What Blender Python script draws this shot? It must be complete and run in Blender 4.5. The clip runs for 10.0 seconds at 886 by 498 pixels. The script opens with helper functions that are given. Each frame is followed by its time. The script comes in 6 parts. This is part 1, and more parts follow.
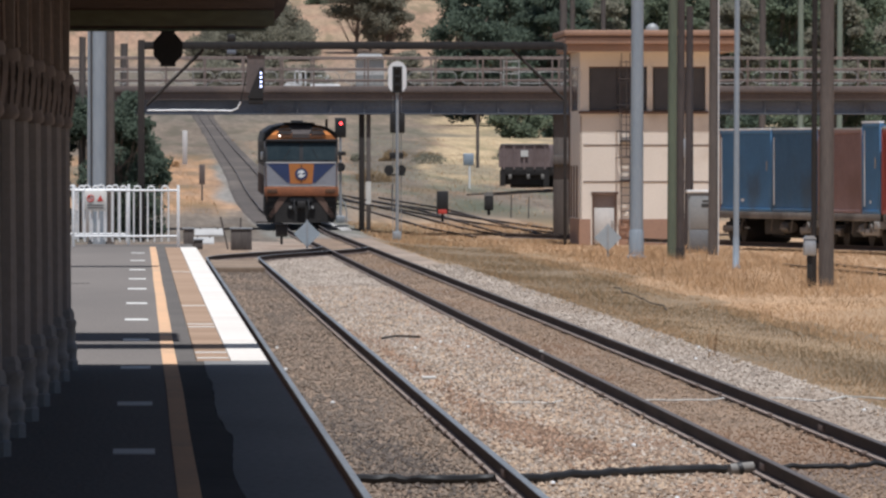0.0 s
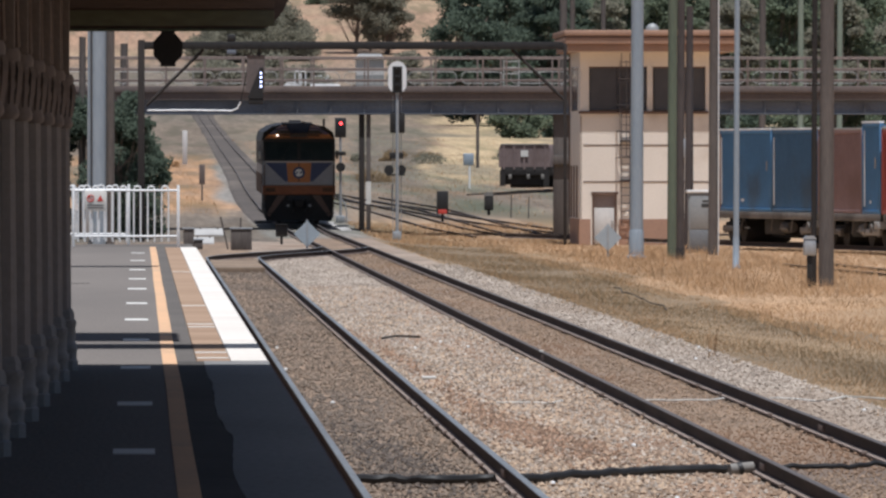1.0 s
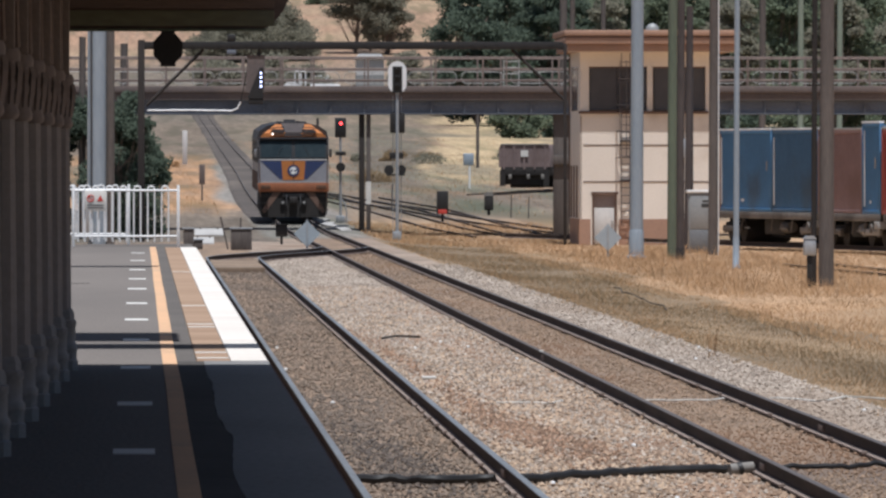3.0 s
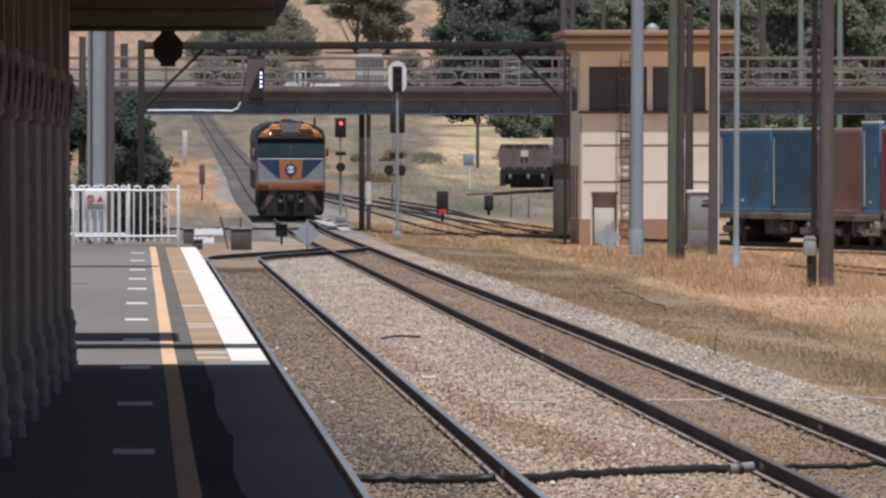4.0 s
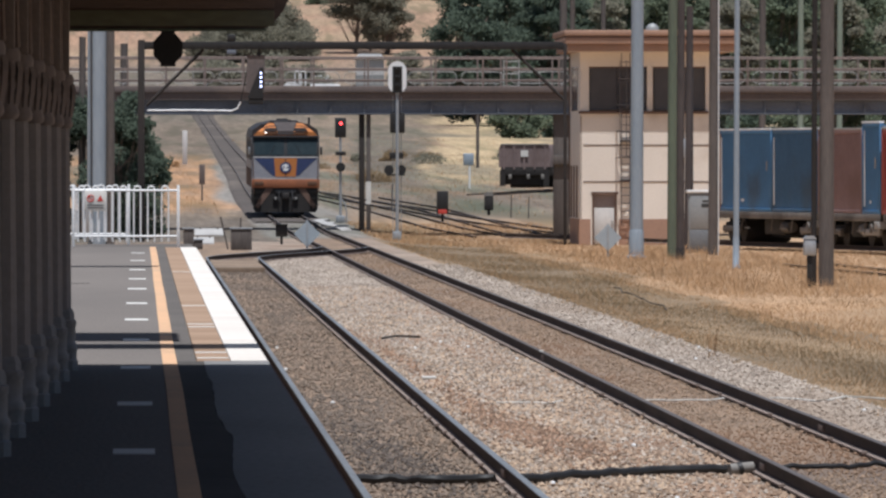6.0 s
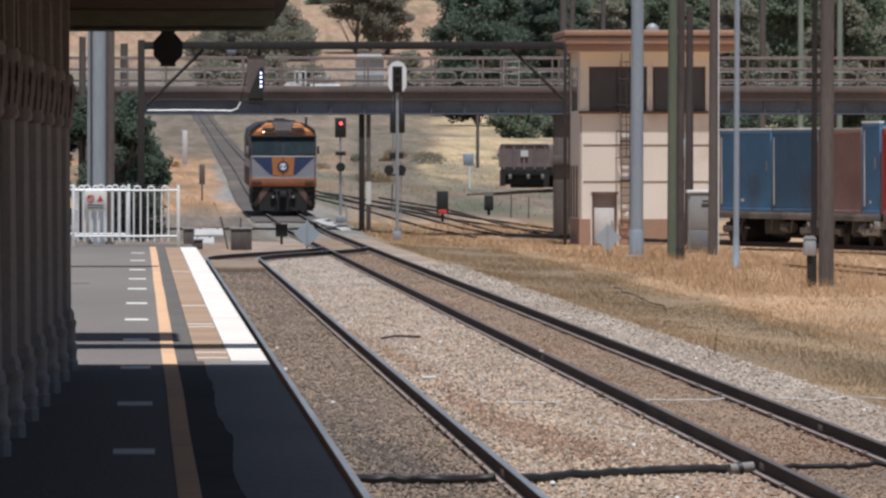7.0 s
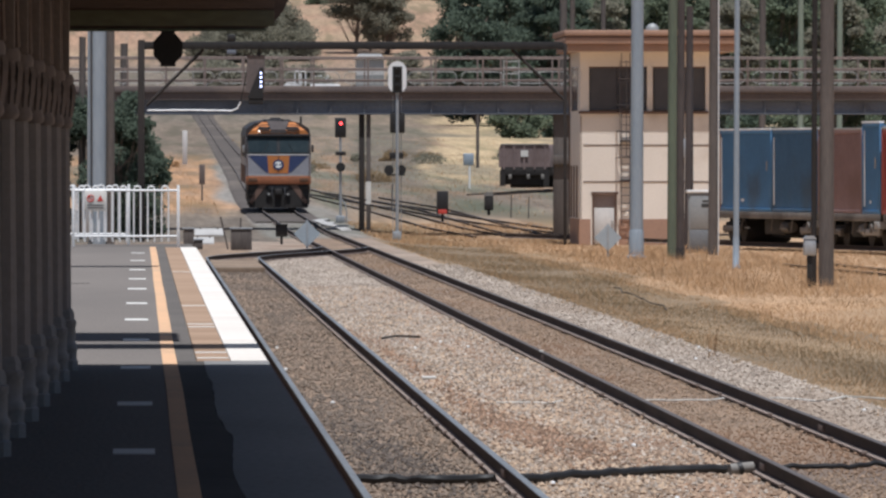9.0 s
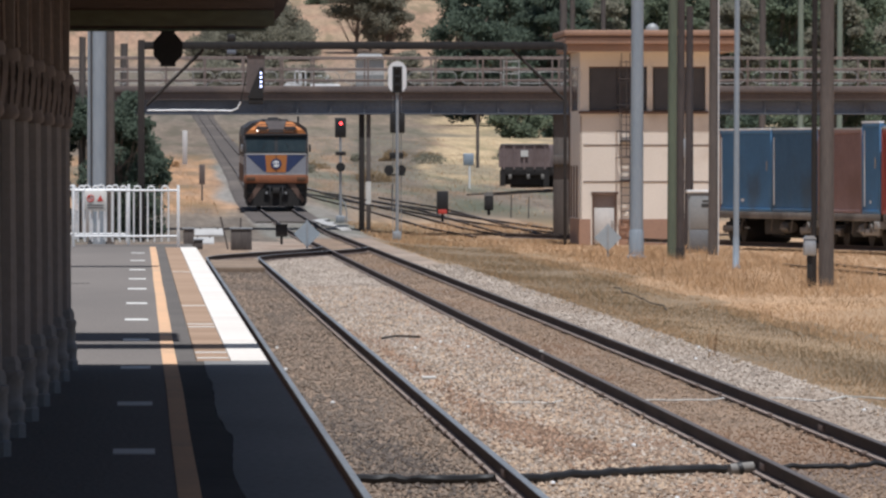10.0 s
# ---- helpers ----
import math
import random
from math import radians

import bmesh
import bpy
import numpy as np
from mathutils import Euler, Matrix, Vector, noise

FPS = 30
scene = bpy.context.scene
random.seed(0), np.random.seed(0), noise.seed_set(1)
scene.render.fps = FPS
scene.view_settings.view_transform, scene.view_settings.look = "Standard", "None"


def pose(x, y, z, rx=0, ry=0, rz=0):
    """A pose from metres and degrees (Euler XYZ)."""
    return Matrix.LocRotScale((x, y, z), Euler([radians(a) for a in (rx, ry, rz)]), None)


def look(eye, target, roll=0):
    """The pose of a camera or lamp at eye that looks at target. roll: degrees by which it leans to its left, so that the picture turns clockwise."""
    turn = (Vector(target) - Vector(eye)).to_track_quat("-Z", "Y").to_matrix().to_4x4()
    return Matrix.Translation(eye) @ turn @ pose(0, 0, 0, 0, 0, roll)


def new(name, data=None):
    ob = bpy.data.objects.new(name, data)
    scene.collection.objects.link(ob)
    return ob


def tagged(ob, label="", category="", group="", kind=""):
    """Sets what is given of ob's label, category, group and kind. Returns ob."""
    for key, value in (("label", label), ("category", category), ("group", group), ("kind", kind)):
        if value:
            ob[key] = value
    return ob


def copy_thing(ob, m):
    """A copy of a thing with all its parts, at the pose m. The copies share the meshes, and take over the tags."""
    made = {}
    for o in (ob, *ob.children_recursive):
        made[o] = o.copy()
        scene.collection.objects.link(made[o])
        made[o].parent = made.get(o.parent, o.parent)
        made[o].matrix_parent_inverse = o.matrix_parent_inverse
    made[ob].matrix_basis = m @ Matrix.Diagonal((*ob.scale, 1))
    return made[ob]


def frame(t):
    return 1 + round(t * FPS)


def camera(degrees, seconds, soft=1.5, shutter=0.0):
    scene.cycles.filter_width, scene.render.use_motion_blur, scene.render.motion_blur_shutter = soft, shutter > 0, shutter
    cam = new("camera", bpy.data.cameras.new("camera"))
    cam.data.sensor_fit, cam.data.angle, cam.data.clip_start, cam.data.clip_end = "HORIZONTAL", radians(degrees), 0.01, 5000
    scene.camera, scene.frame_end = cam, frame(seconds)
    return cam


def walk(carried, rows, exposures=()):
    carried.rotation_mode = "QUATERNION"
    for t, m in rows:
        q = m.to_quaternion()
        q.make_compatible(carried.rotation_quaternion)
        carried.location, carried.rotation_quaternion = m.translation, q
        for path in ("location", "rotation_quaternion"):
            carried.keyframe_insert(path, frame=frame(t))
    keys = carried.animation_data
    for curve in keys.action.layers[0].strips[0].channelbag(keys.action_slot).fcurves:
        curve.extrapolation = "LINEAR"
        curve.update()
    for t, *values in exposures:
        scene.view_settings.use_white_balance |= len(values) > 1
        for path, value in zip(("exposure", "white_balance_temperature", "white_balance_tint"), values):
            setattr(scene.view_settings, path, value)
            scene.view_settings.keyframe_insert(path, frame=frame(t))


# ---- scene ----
EYE = (0.0, 0.0, 2.88)
cam = camera(5.612, 10.0, soft=2.5)
VIEW = look(EYE, (33.56, 1000.0, -7.18))
walk(cam, [(0.0, VIEW), (10.0, VIEW)], exposures=[(0.0, 0.0, 5980, 10), (10.0, 0.0, 5980, 10)])

# ---- light ----
SUN_EL, SUN_AZ = radians(75.0), radians(174.0)   # azimuth from +y, clockwise towards +x
world = bpy.data.worlds.new("sky")
scene.world = world
world.use_nodes = True
wn = world.node_tree
sky = wn.nodes.new("ShaderNodeTexSky")
sky.sky_type, sky.sun_disc = "NISHITA", False
sky.sun_elevation, sky.sun_rotation = SUN_EL, SUN_AZ
sky.dust_density = 2.0
wn.links.new(sky.outputs[0], wn.nodes["Background"].inputs[0])
wn.nodes["Background"].inputs[1].default_value = 0.058
sun_dir = Vector((math.sin(SUN_AZ) * math.cos(SUN_EL), math.cos(SUN_AZ) * math.cos(SUN_EL), math.sin(SUN_EL)))
sun = new("sun", bpy.data.lights.new("sun", "SUN"))
sun.data.energy, sun.data.angle, sun.data.color = 4.8, radians(0.55), (1.0, 0.965, 0.92)
sun.matrix_world = look(sun_dir * 100, (0, 0, 0))


# ---- materials ----
def material(name, base, other=None, rough=0.8, metal=0.0, scale=4.0, fine=40.0, bump=0.2, spread=0.25, stretch=(1, 1, 1),
             rnd=0.0, island=0.0, stain=None, stain_at=0.6, spec=0.5, reach=0.02, tuft=0.0, thin=0.0):
    """A weathered surface: two scales of noise between two colours, stains, and fine relief."""
    m = bpy.data.materials.new(name)
    m.use_nodes = True
    n, l = m.node_tree.nodes, m.node_tree.links
    bsdf = n["Principled BSDF"]
    bsdf.inputs["Roughness"].default_value = rough
    bsdf.inputs["Metallic"].default_value = metal
    bsdf.inputs["Specular IOR Level"].default_value = spec
    other = other or tuple(c * (1 - spread) for c in base)
    geo = n.new("ShaderNodeNewGeometry")
    mapping = n.new("ShaderNodeMapping")
    mapping.inputs["Scale"].default_value = stretch
    tex = n.new("ShaderNodeTexCoord")
    l.new(tex.outputs["Object"], mapping.inputs[0])
    big, small = n.new("ShaderNodeTexNoise"), n.new("ShaderNodeTexNoise")
    big.inputs["Scale"].default_value, big.inputs["Detail"].default_value = scale, 4
    small.inputs["Scale"].default_value, small.inputs["Detail"].default_value = fine, 6
    for t in (big, small):
        l.new(mapping.outputs[0], t.inputs["Vector"])
    both = n.new("ShaderNodeMath")
    both.operation = "ADD"
    l.new(big.outputs[0], both.inputs[0])
    l.new(small.outputs[0], both.inputs[1])
    last = both.outputs[0]
    for amount, source in ((rnd, "obj"), (island, "isl")):
        if amount:
            src = n.new("ShaderNodeObjectInfo").outputs["Random"] if source == "obj" else geo.outputs["Random Per Island"]
            mul = n.new("ShaderNodeMath")
            mul.operation = "MULTIPLY_ADD"
            mul.inputs[1].default_value = amount
            l.new(src, mul.inputs[0])
            l.new(last, mul.inputs[2])
            sub = n.new("ShaderNodeMath")
            sub.operation = "SUBTRACT"
            sub.inputs[1].default_value = amount / 2
            l.new(mul.outputs[0], sub.inputs[0])
            last = sub.outputs[0]
    ramp = n.new("ShaderNodeMapRange")
    ramp.inputs[1].default_value, ramp.inputs[2].default_value = 0.7, 1.3
    l.new(last, ramp.inputs[0])
    mix = n.new("ShaderNodeMix")
    mix.data_type = "RGBA"
    mix.inputs[6].default_value, mix.inputs[7].default_value = (*base, 1), (*other, 1)
    l.new(ramp.outputs[0], mix.inputs[0])
    col = mix.outputs[2]
    if stain:
        st = n.new("ShaderNodeTexNoise")
        st.inputs["Scale"].default_value, st.inputs["Detail"].default_value = scale * 0.37, 5
        l.new(mapping.outputs[0], st.inputs["Vector"])
        cut = n.new("ShaderNodeMapRange")
        cut.inputs[1].default_value, cut.inputs[2].default_value = stain_at - 0.06, stain_at + 0.08
        l.new(st.outputs[0], cut.inputs[0])
        mx = n.new("ShaderNodeMix")
        mx.data_type = "RGBA"
        mx.inputs[7].default_value = (*stain, 1)
        l.new(cut.outputs[0], mx.inputs[0])
        l.new(col, mx.inputs[6])
        col = mx.outputs[2]
    l.new(col, bsdf.inputs["Base Color"])
    if tuft:      # thin blades scatter light like a soft upright mat
        up = n.new("ShaderNodeVectorMath")
        up.operation = "MULTIPLY_ADD"
        up.inputs[1].default_value, up.inputs[2].default_value = (1 - tuft,) * 3, (0, -0.25 * tuft, tuft)
        l.new(geo.outputs["Normal"], up.inputs[0])
        unit = n.new("ShaderNodeVectorMath")
        unit.operation = "NORMALIZE"
        l.new(up.outputs[0], unit.inputs[0])
        l.new(unit.outputs[0], bsdf.inputs["Normal"])
    if thin:      # leaves let some light through
        tl, ms = n.new("ShaderNodeBsdfTranslucent"), n.new("ShaderNodeMixShader")
        ms.inputs[0].default_value = thin
        l.new(col, tl.inputs[0])
        l.new(bsdf.outputs[0], ms.inputs[1])
        l.new(tl.outputs[0], ms.inputs[2])
        l.new(ms.outputs[0], n["Material Output"].inputs[0])
    if bump:
        b = n.new("ShaderNodeBump")
        b.inputs["Strength"].default_value, b.inputs["Distance"].default_value = bump, reach
        l.new(small.outputs[0], b.inputs["Height"])
        l.new(b.outputs[0], bsdf.inputs["Normal"])
    return m


def glowing(name, colour, strength):
    m = bpy.data.materials.new(name)
    m.use_nodes = True
    b = m.node_tree.nodes["Principled BSDF"]
    b.inputs["Base Color"].default_value = (*colour, 1)
    b.inputs["Emission Color"].default_value = (*colour, 1)
    b.inputs["Emission Strength"].default_value = strength
    return m


M = {
    # light from below on the canopy's greenish bottom edge, put into the colour
    "lit_green": material("lit_green_board", (0.15, 0.155, 0.10), (0.10, 0.10, 0.068), 0.85, scale=1.5, fine=20, stretch=(0.3, 1, 1), bump=0.2),
    # next two: edge surfaces below the canopy, its shade deepened in their colour
    "shaded_concrete": material("shaded_concrete_edge", (0.25, 0.245, 0.24), (0.18, 0.177, 0.173), 0.95, scale=0.5, fine=22, bump=0.2, spec=0.04, stretch=(1, 0.3, 1)),
    "bitumen": material("bitumen_and_shade_black", (0.10, 0.092, 0.086), (0.07, 0.065, 0.062), 0.95, scale=0.5, fine=25, bump=0.2, spec=0.05),
    "concrete": material("pale_concrete", (0.44, 0.43, 0.415), (0.32, 0.31, 0.295), 0.9, scale=1.2, fine=20, bump=0.15, stain=(0.24, 0.22, 0.20), stain_at=0.60),
    "crossing": material("dusty_brown_boards", (0.27, 0.195, 0.135), (0.17, 0.125, 0.09), 0.95, scale=1.0, fine=14, bump=0.3, rnd=0.5, stretch=(1, 0.3, 1)),
    "door_tint": material("mauve_grey_paint", (0.33, 0.275, 0.265), (0.26, 0.215, 0.205), 0.7, scale=1, fine=14, bump=0.1),
    "ballast": material("ballast", (0.40, 0.31, 0.24), (0.18, 0.138, 0.105), 0.95, scale=0.8, fine=9, bump=0.9, stain=(0.22, 0.15, 0.105), stain_at=0.60, reach=0.05, stretch=(1, 0.3, 1)),
    "stone": material("ballast_stone", (0.50, 0.368, 0.258), (0.185, 0.135, 0.096), 0.9, scale=1.1, fine=30, island=0.8, stain=(0.31, 0.20, 0.135), stain_at=0.56, stretch=(1, 0.14, 1), bump=0.3),
    "pale_stone": material("pale_grey_ballast_stone", (0.49, 0.415, 0.345), (0.27, 0.225, 0.183), 0.9, scale=1.1, fine=30, island=0.7, stain=(0.34, 0.27, 0.21), stain_at=0.60, stretch=(1, 0.10, 1), bump=0.3),
    "dark_stone": material("dirty_ballast_stone", (0.275, 0.21, 0.158), (0.125, 0.097, 0.074), 0.9, scale=1.1, fine=30, island=0.75, stain=(0.15, 0.122, 0.10), stain_at=0.56, stretch=(1, 0.12, 1), bump=0.3),
    "dirt": material("dirty_track_soil", (0.30, 0.208, 0.14), (0.165, 0.117, 0.081), 0.95, scale=1.2, fine=9, bump=0.6, stain=(0.14, 0.105, 0.082), stain_at=0.60, stretch=(1, 0.12, 1), reach=0.04),
    "strip": material("brown_green_grass_mat", (0.25, 0.176, 0.105), (0.165, 0.12, 0.073), 0.95, scale=0.35, fine=3.0, bump=0.4, stain=(0.32, 0.22, 0.128), stain_at=0.58, stretch=(1, 0.15, 1)),
    "soil": material("dry_grass_mat", (0.52, 0.33, 0.185), (0.34, 0.22, 0.128), 0.95, scale=0.22, fine=2.6, bump=0.4, stain=(0.23, 0.165, 0.095), stain_at=0.60, stretch=(1, 0.22, 1)),
    "bed": material("dark_track_bed", (0.105, 0.086, 0.073), (0.062, 0.052, 0.045), 0.95, scale=0.3, fine=6, bump=0.4, stretch=(1, 0.2, 1), stain=(0.15, 0.123, 0.10), stain_at=0.60),
    "gravel": material("pale_grey_gravel", (0.235, 0.212, 0.19), (0.14, 0.124, 0.11), 0.95, scale=0.25, fine=5, bump=0.4, stretch=(1, 0.15, 1)),
    "straw": material("dry_grass", (0.56, 0.35, 0.19), (0.44, 0.275, 0.15), 0.85, scale=0.15, fine=2.0, island=0.6, bump=0, stain=(0.36, 0.24, 0.135), stain_at=0.60, tuft=0.9, spec=0.1, thin=0.5),
    "green_straw": material("brownish_green_grass", (0.29, 0.205, 0.118), (0.20, 0.148, 0.086), 0.85, scale=0.2, fine=2.0, island=0.7, bump=0, tuft=0.9, spec=0.1, thin=0.5),
    "rail": material("rusty_rail_steel", (0.085, 0.063, 0.055), (0.04, 0.031, 0.028), 0.85, 0.0, scale=1.5, fine=30, bump=0.3, spec=0.2, stretch=(1, 0.3, 1)),
    # polished head; the bluish sky sheen is put into its base colour
    "rail_head": material("sky_sheen_polished_head", (0.235, 0.255, 0.272), (0.125, 0.125, 0.128), 0.5, 0.15, scale=0.6, fine=14, stretch=(1, 0.2, 1), bump=0.05),
    "dull_head": material("dull_brown_rail_head", (0.125, 0.108, 0.10), (0.07, 0.06, 0.056), 0.6, 0.1, scale=0.6, fine=14, stretch=(1, 0.2, 1), bump=0.1),
    "rail_foot": material("rust_brown_rail_foot", (0.30, 0.235, 0.20), (0.17, 0.13, 0.11), 0.9, scale=1.0, fine=20, bump=0.3),
    "asphalt": material("worn_asphalt", (0.205, 0.182, 0.164), (0.155, 0.139, 0.127), 0.95, scale=0.4, fine=30, bump=0.25, stain=(0.125, 0.111, 0.102), stain_at=0.61, spec=0.05, stretch=(1, 0.15, 1)),
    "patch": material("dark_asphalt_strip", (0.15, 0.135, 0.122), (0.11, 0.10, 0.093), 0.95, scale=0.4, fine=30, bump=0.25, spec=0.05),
    "coping": material("white_painted_coping", (0.73, 0.675, 0.61), (0.60, 0.55, 0.495), 0.85, scale=0.8, fine=20, rnd=0.4, bump=0.1, spec=0.08),
    "tan": material("tan_paving_strip", (0.36, 0.25, 0.175), (0.28, 0.19, 0.13), 0.95, scale=0.6, fine=25, rnd=0.6, bump=0.2, spec=0.05),
    "yellow": material("faded_yellow_line_paint", (0.68, 0.42, 0.25), (0.53, 0.35, 0.225), 0.9, scale=0.5, fine=18, bump=0.1, spec=0.05, stain=(0.38, 0.30, 0.22), stain_at=0.64),
    "white": material("white_paint", (0.74, 0.72, 0.68), (0.58, 0.56, 0.52), 0.8, scale=1.5, fine=30, bump=0.08, spec=0.05),
    "brick": material("platform_brick", (0.20, 0.12, 0.085), (0.13, 0.085, 0.065), 0.9, scale=1.5, fine=25, bump=0.4),
    "fence": material("white_enamel_steel", (0.86, 0.86, 0.85), (0.74, 0.74, 0.73), 0.4, scale=2, fine=40, bump=0.04),
    "canopy": material("dark_brown_timber", (0.135, 0.095, 0.078), (0.085, 0.062, 0.052), 0.75, scale=2, fine=20, stretch=(0.2, 0.2, 1), bump=0.2),
    "roofing": material("corrugated_roofing", (0.25, 0.24, 0.23), (0.18, 0.16, 0.15), 0.6, 0.2, scale=1, fine=12, bump=0.2),
    "column": material("painted_cast_iron", (0.27, 0.245, 0.23), (0.215, 0.195, 0.183), 0.7, scale=2, fine=25, bump=0.15),
    "column_rust": material("brown_painted_capital", (0.225, 0.185, 0.167), (0.155, 0.128, 0.116), 0.75, scale=2, fine=25, bump=0.15),
    "plinth": material("grey_column_plinth", (0.23, 0.222, 0.22), (0.17, 0.165, 0.162), 0.7, scale=2, fine=25, bump=0.15),
    "black": material("black_metal", (0.018, 0.017, 0.017), (0.012, 0.011, 0.011), 0.6, scale=3, fine=30, bump=0.1),
    "steel": material("galvanised_steel", (0.40, 0.42, 0.44), (0.31, 0.33, 0.35), 0.5, 0.35, scale=1.2, fine=18, stretch=(1, 1, 0.25), bump=0.08),
    "blue_steel": material("blue_grey_painted_steel", (0.32, 0.37, 0.42), (0.25, 0.30, 0.35), 0.5, 0.1, scale=1.0, fine=14, stretch=(1, 1, 0.25), bump=0.08),
    "timber": material("weathered_grey_timber", (0.14, 0.12, 0.108), (0.08, 0.068, 0.062), 0.9, scale=2.5, fine=22, stretch=(1, 1, 0.12), bump=0.4),
    "green_timber": material("green_stained_timber", (0.13, 0.160, 0.112), (0.09, 0.108, 0.08), 0.9, scale=2.5, fine=22, stretch=(1, 1, 0.12), bump=0.4),
    "dark_brown": material("dark_brown_timber", (0.085, 0.07, 0.066), (0.045, 0.037, 0.036), 0.9, scale=2.5, fine=22, stretch=(1, 1, 0.12), bump=0.4),
    "pale_timber": material("pale_green_grey_timber", (0.27, 0.31, 0.24), (0.19, 0.22, 0.17), 0.9, scale=2.5, fine=22, stretch=(1, 1, 0.12), bump=0.3),
    "dark_timber": material("dark_tarred_timber", (0.035, 0.028, 0.025), (0.02, 0.017, 0.016), 0.9, scale=2.5, fine=22, stretch=(1, 1, 0.12), bump=0.3),
    "girder": material("dark_blue_grey_girder", (0.165, 0.186, 0.222), (0.118, 0.132, 0.16), 0.7, scale=0.7, fine=9, bump=0.15, stain=(0.09, 0.078, 0.074), stain_at=0.64),
    "deck": material("rust_stained_concrete", (0.165, 0.13, 0.119), (0.115, 0.094, 0.087), 0.9, scale=0.6, fine=8, bump=0.3, stain=(0.24, 0.18, 0.15), stain_at=0.6),
    "pipe_rail": material("rusty_pipe_rail", (0.23, 0.175, 0.15), (0.15, 0.118, 0.105), 0.8, scale=1.5, fine=18, bump=0.1),
    "pale_rail": material("pale_grey_pipe_rail", (0.42, 0.41, 0.39), (0.32, 0.31, 0.29), 0.6, 0.1, scale=1.5, fine=18, bump=0.1),
    "render": material("cream_rendered_wall", (0.83, 0.755, 0.66), (0.74, 0.665, 0.575), 0.9, scale=0.7, fine=14, bump=0.15, stain=(0.55, 0.46, 0.37), stain_at=0.71),
    "terracotta": material("orange_brown_paint", (0.42, 0.255, 0.175), (0.33, 0.205, 0.145), 0.8, scale=0.8, fine=14, bump=0.15),
    "brown": material("brown_painted_timber", (0.16, 0.095, 0.07), (0.12, 0.075, 0.055), 0.7, scale=1, fine=14, bump=0.15),
    "door": material("pale_grey_door_paint", (0.62, 0.60, 0.57), (0.52, 0.50, 0.47), 0.6, scale=1, fine=14, bump=0.1),
    "dark_glass": material("dark_window_glass", (0.075, 0.073, 0.082), (0.095, 0.092, 0.10), 0.12, scale=0.8, fine=3, bump=0),
    "cabinet": material("grey_cabinet_paint", (0.30, 0.31, 0.31), (0.24, 0.25, 0.25), 0.5, 0.1, scale=1, fine=14, bump=0.08),
    "cabinet_low": material("dark_grey_cabinet_paint", (0.19, 0.20, 0.21), (0.14, 0.15, 0.16), 0.55, 0.1, scale=1, fine=14, bump=0.08),
    "dusty": material("dusty_grey_brown_steel", (0.24, 0.225, 0.205), (0.15, 0.138, 0.125), 0.85, scale=1.0, fine=10, bump=0.2, stain=(0.10, 0.09, 0.08), stain_at=0.6),
    "box_deep": material("deep_blue_container_paint", (0.082, 0.18, 0.31), (0.06, 0.137, 0.24), 0.6, scale=0.8, fine=8, bump=0.1, stain=(0.07, 0.115, 0.17), stain_at=0.66, spec=0.2),
    "brown_stone": material("brown_stained_stone", (0.36, 0.255, 0.175), (0.17, 0.122, 0.086), 0.9, scale=1.1, fine=30, island=0.7, stain=(0.24, 0.15, 0.095), stain_at=0.55, stretch=(1, 0.12, 1), bump=0.3),
    "sooty_stone": material("oil_blackened_stone", (0.15, 0.12, 0.10), (0.06, 0.05, 0.043), 0.9, scale=1.1, fine=30, island=0.7, bump=0.3),
    "rusty_stone": material("rust_stained_ballast_stone", (0.36, 0.225, 0.145), (0.13, 0.082, 0.056), 0.9, scale=1.1, fine=30, island=0.8, bump=0.3),
    "box_blue": material("blue_container_paint", (0.10, 0.24, 0.43), (0.08, 0.19, 0.345), 0.6, scale=0.8, fine=8, bump=0.1, stain=(0.085, 0.14, 0.21), stain_at=0.66, spec=0.2),
    "box_brown": material("brown_container_paint", (0.31, 0.205, 0.195), (0.245, 0.16, 0.152), 0.65, scale=0.8, fine=8, bump=0.1, stain=(0.22, 0.14, 0.125), stain_at=0.66, spec=0.2),
    "box_red": material("red_container_paint", (0.42, 0.085, 0.07), (0.33, 0.07, 0.06), 0.6, scale=0.8, fine=8, bump=0.1),
    "under": material("sooty_undergear", (0.030, 0.026, 0.024), (0.018, 0.016, 0.015), 0.8, 0.1, scale=2, fine=20, bump=0.3),
    "wagon": material("faded_brown_wagon_paint", (0.22, 0.165, 0.155), (0.15, 0.11, 0.105), 0.8, scale=1, fine=8, bump=0.2, stain=(0.12, 0.08, 0.07), stain_at=0.58),
    "l_orange": material("orange_locomotive_paint", (0.52, 0.19, 0.05), (0.40, 0.15, 0.045), 0.45, scale=1, fine=10, bump=0.03, stain=(0.28, 0.12, 0.05), stain_at=0.68),
    "l_silver": material("silver_grey_locomotive_paint", (0.32, 0.325, 0.355), (0.25, 0.255, 0.285), 0.45, 0.1, scale=1, fine=10, bump=0.03, stain=(0.20, 0.19, 0.19), stain_at=0.62),
    "l_navy": material("navy_locomotive_paint", (0.038, 0.058, 0.145), (0.03, 0.045, 0.11), 0.45, scale=1, fine=10, bump=0.03),
    "l_black": material("sooty_black_locomotive_paint", (0.028, 0.027, 0.030), (0.018, 0.017, 0.018), 0.6, scale=1, fine=10, bump=0.05),
    "l_soot": material("soot_stained_orange_paint", (0.15, 0.068, 0.032), (0.075, 0.04, 0.026), 0.8, scale=1.5, fine=10, bump=0.05),
    "chrome": material("worn_bright_steel", (0.6, 0.6, 0.6), (0.45, 0.45, 0.45), 0.3, 0.7, scale=3, fine=20, bump=0.05),
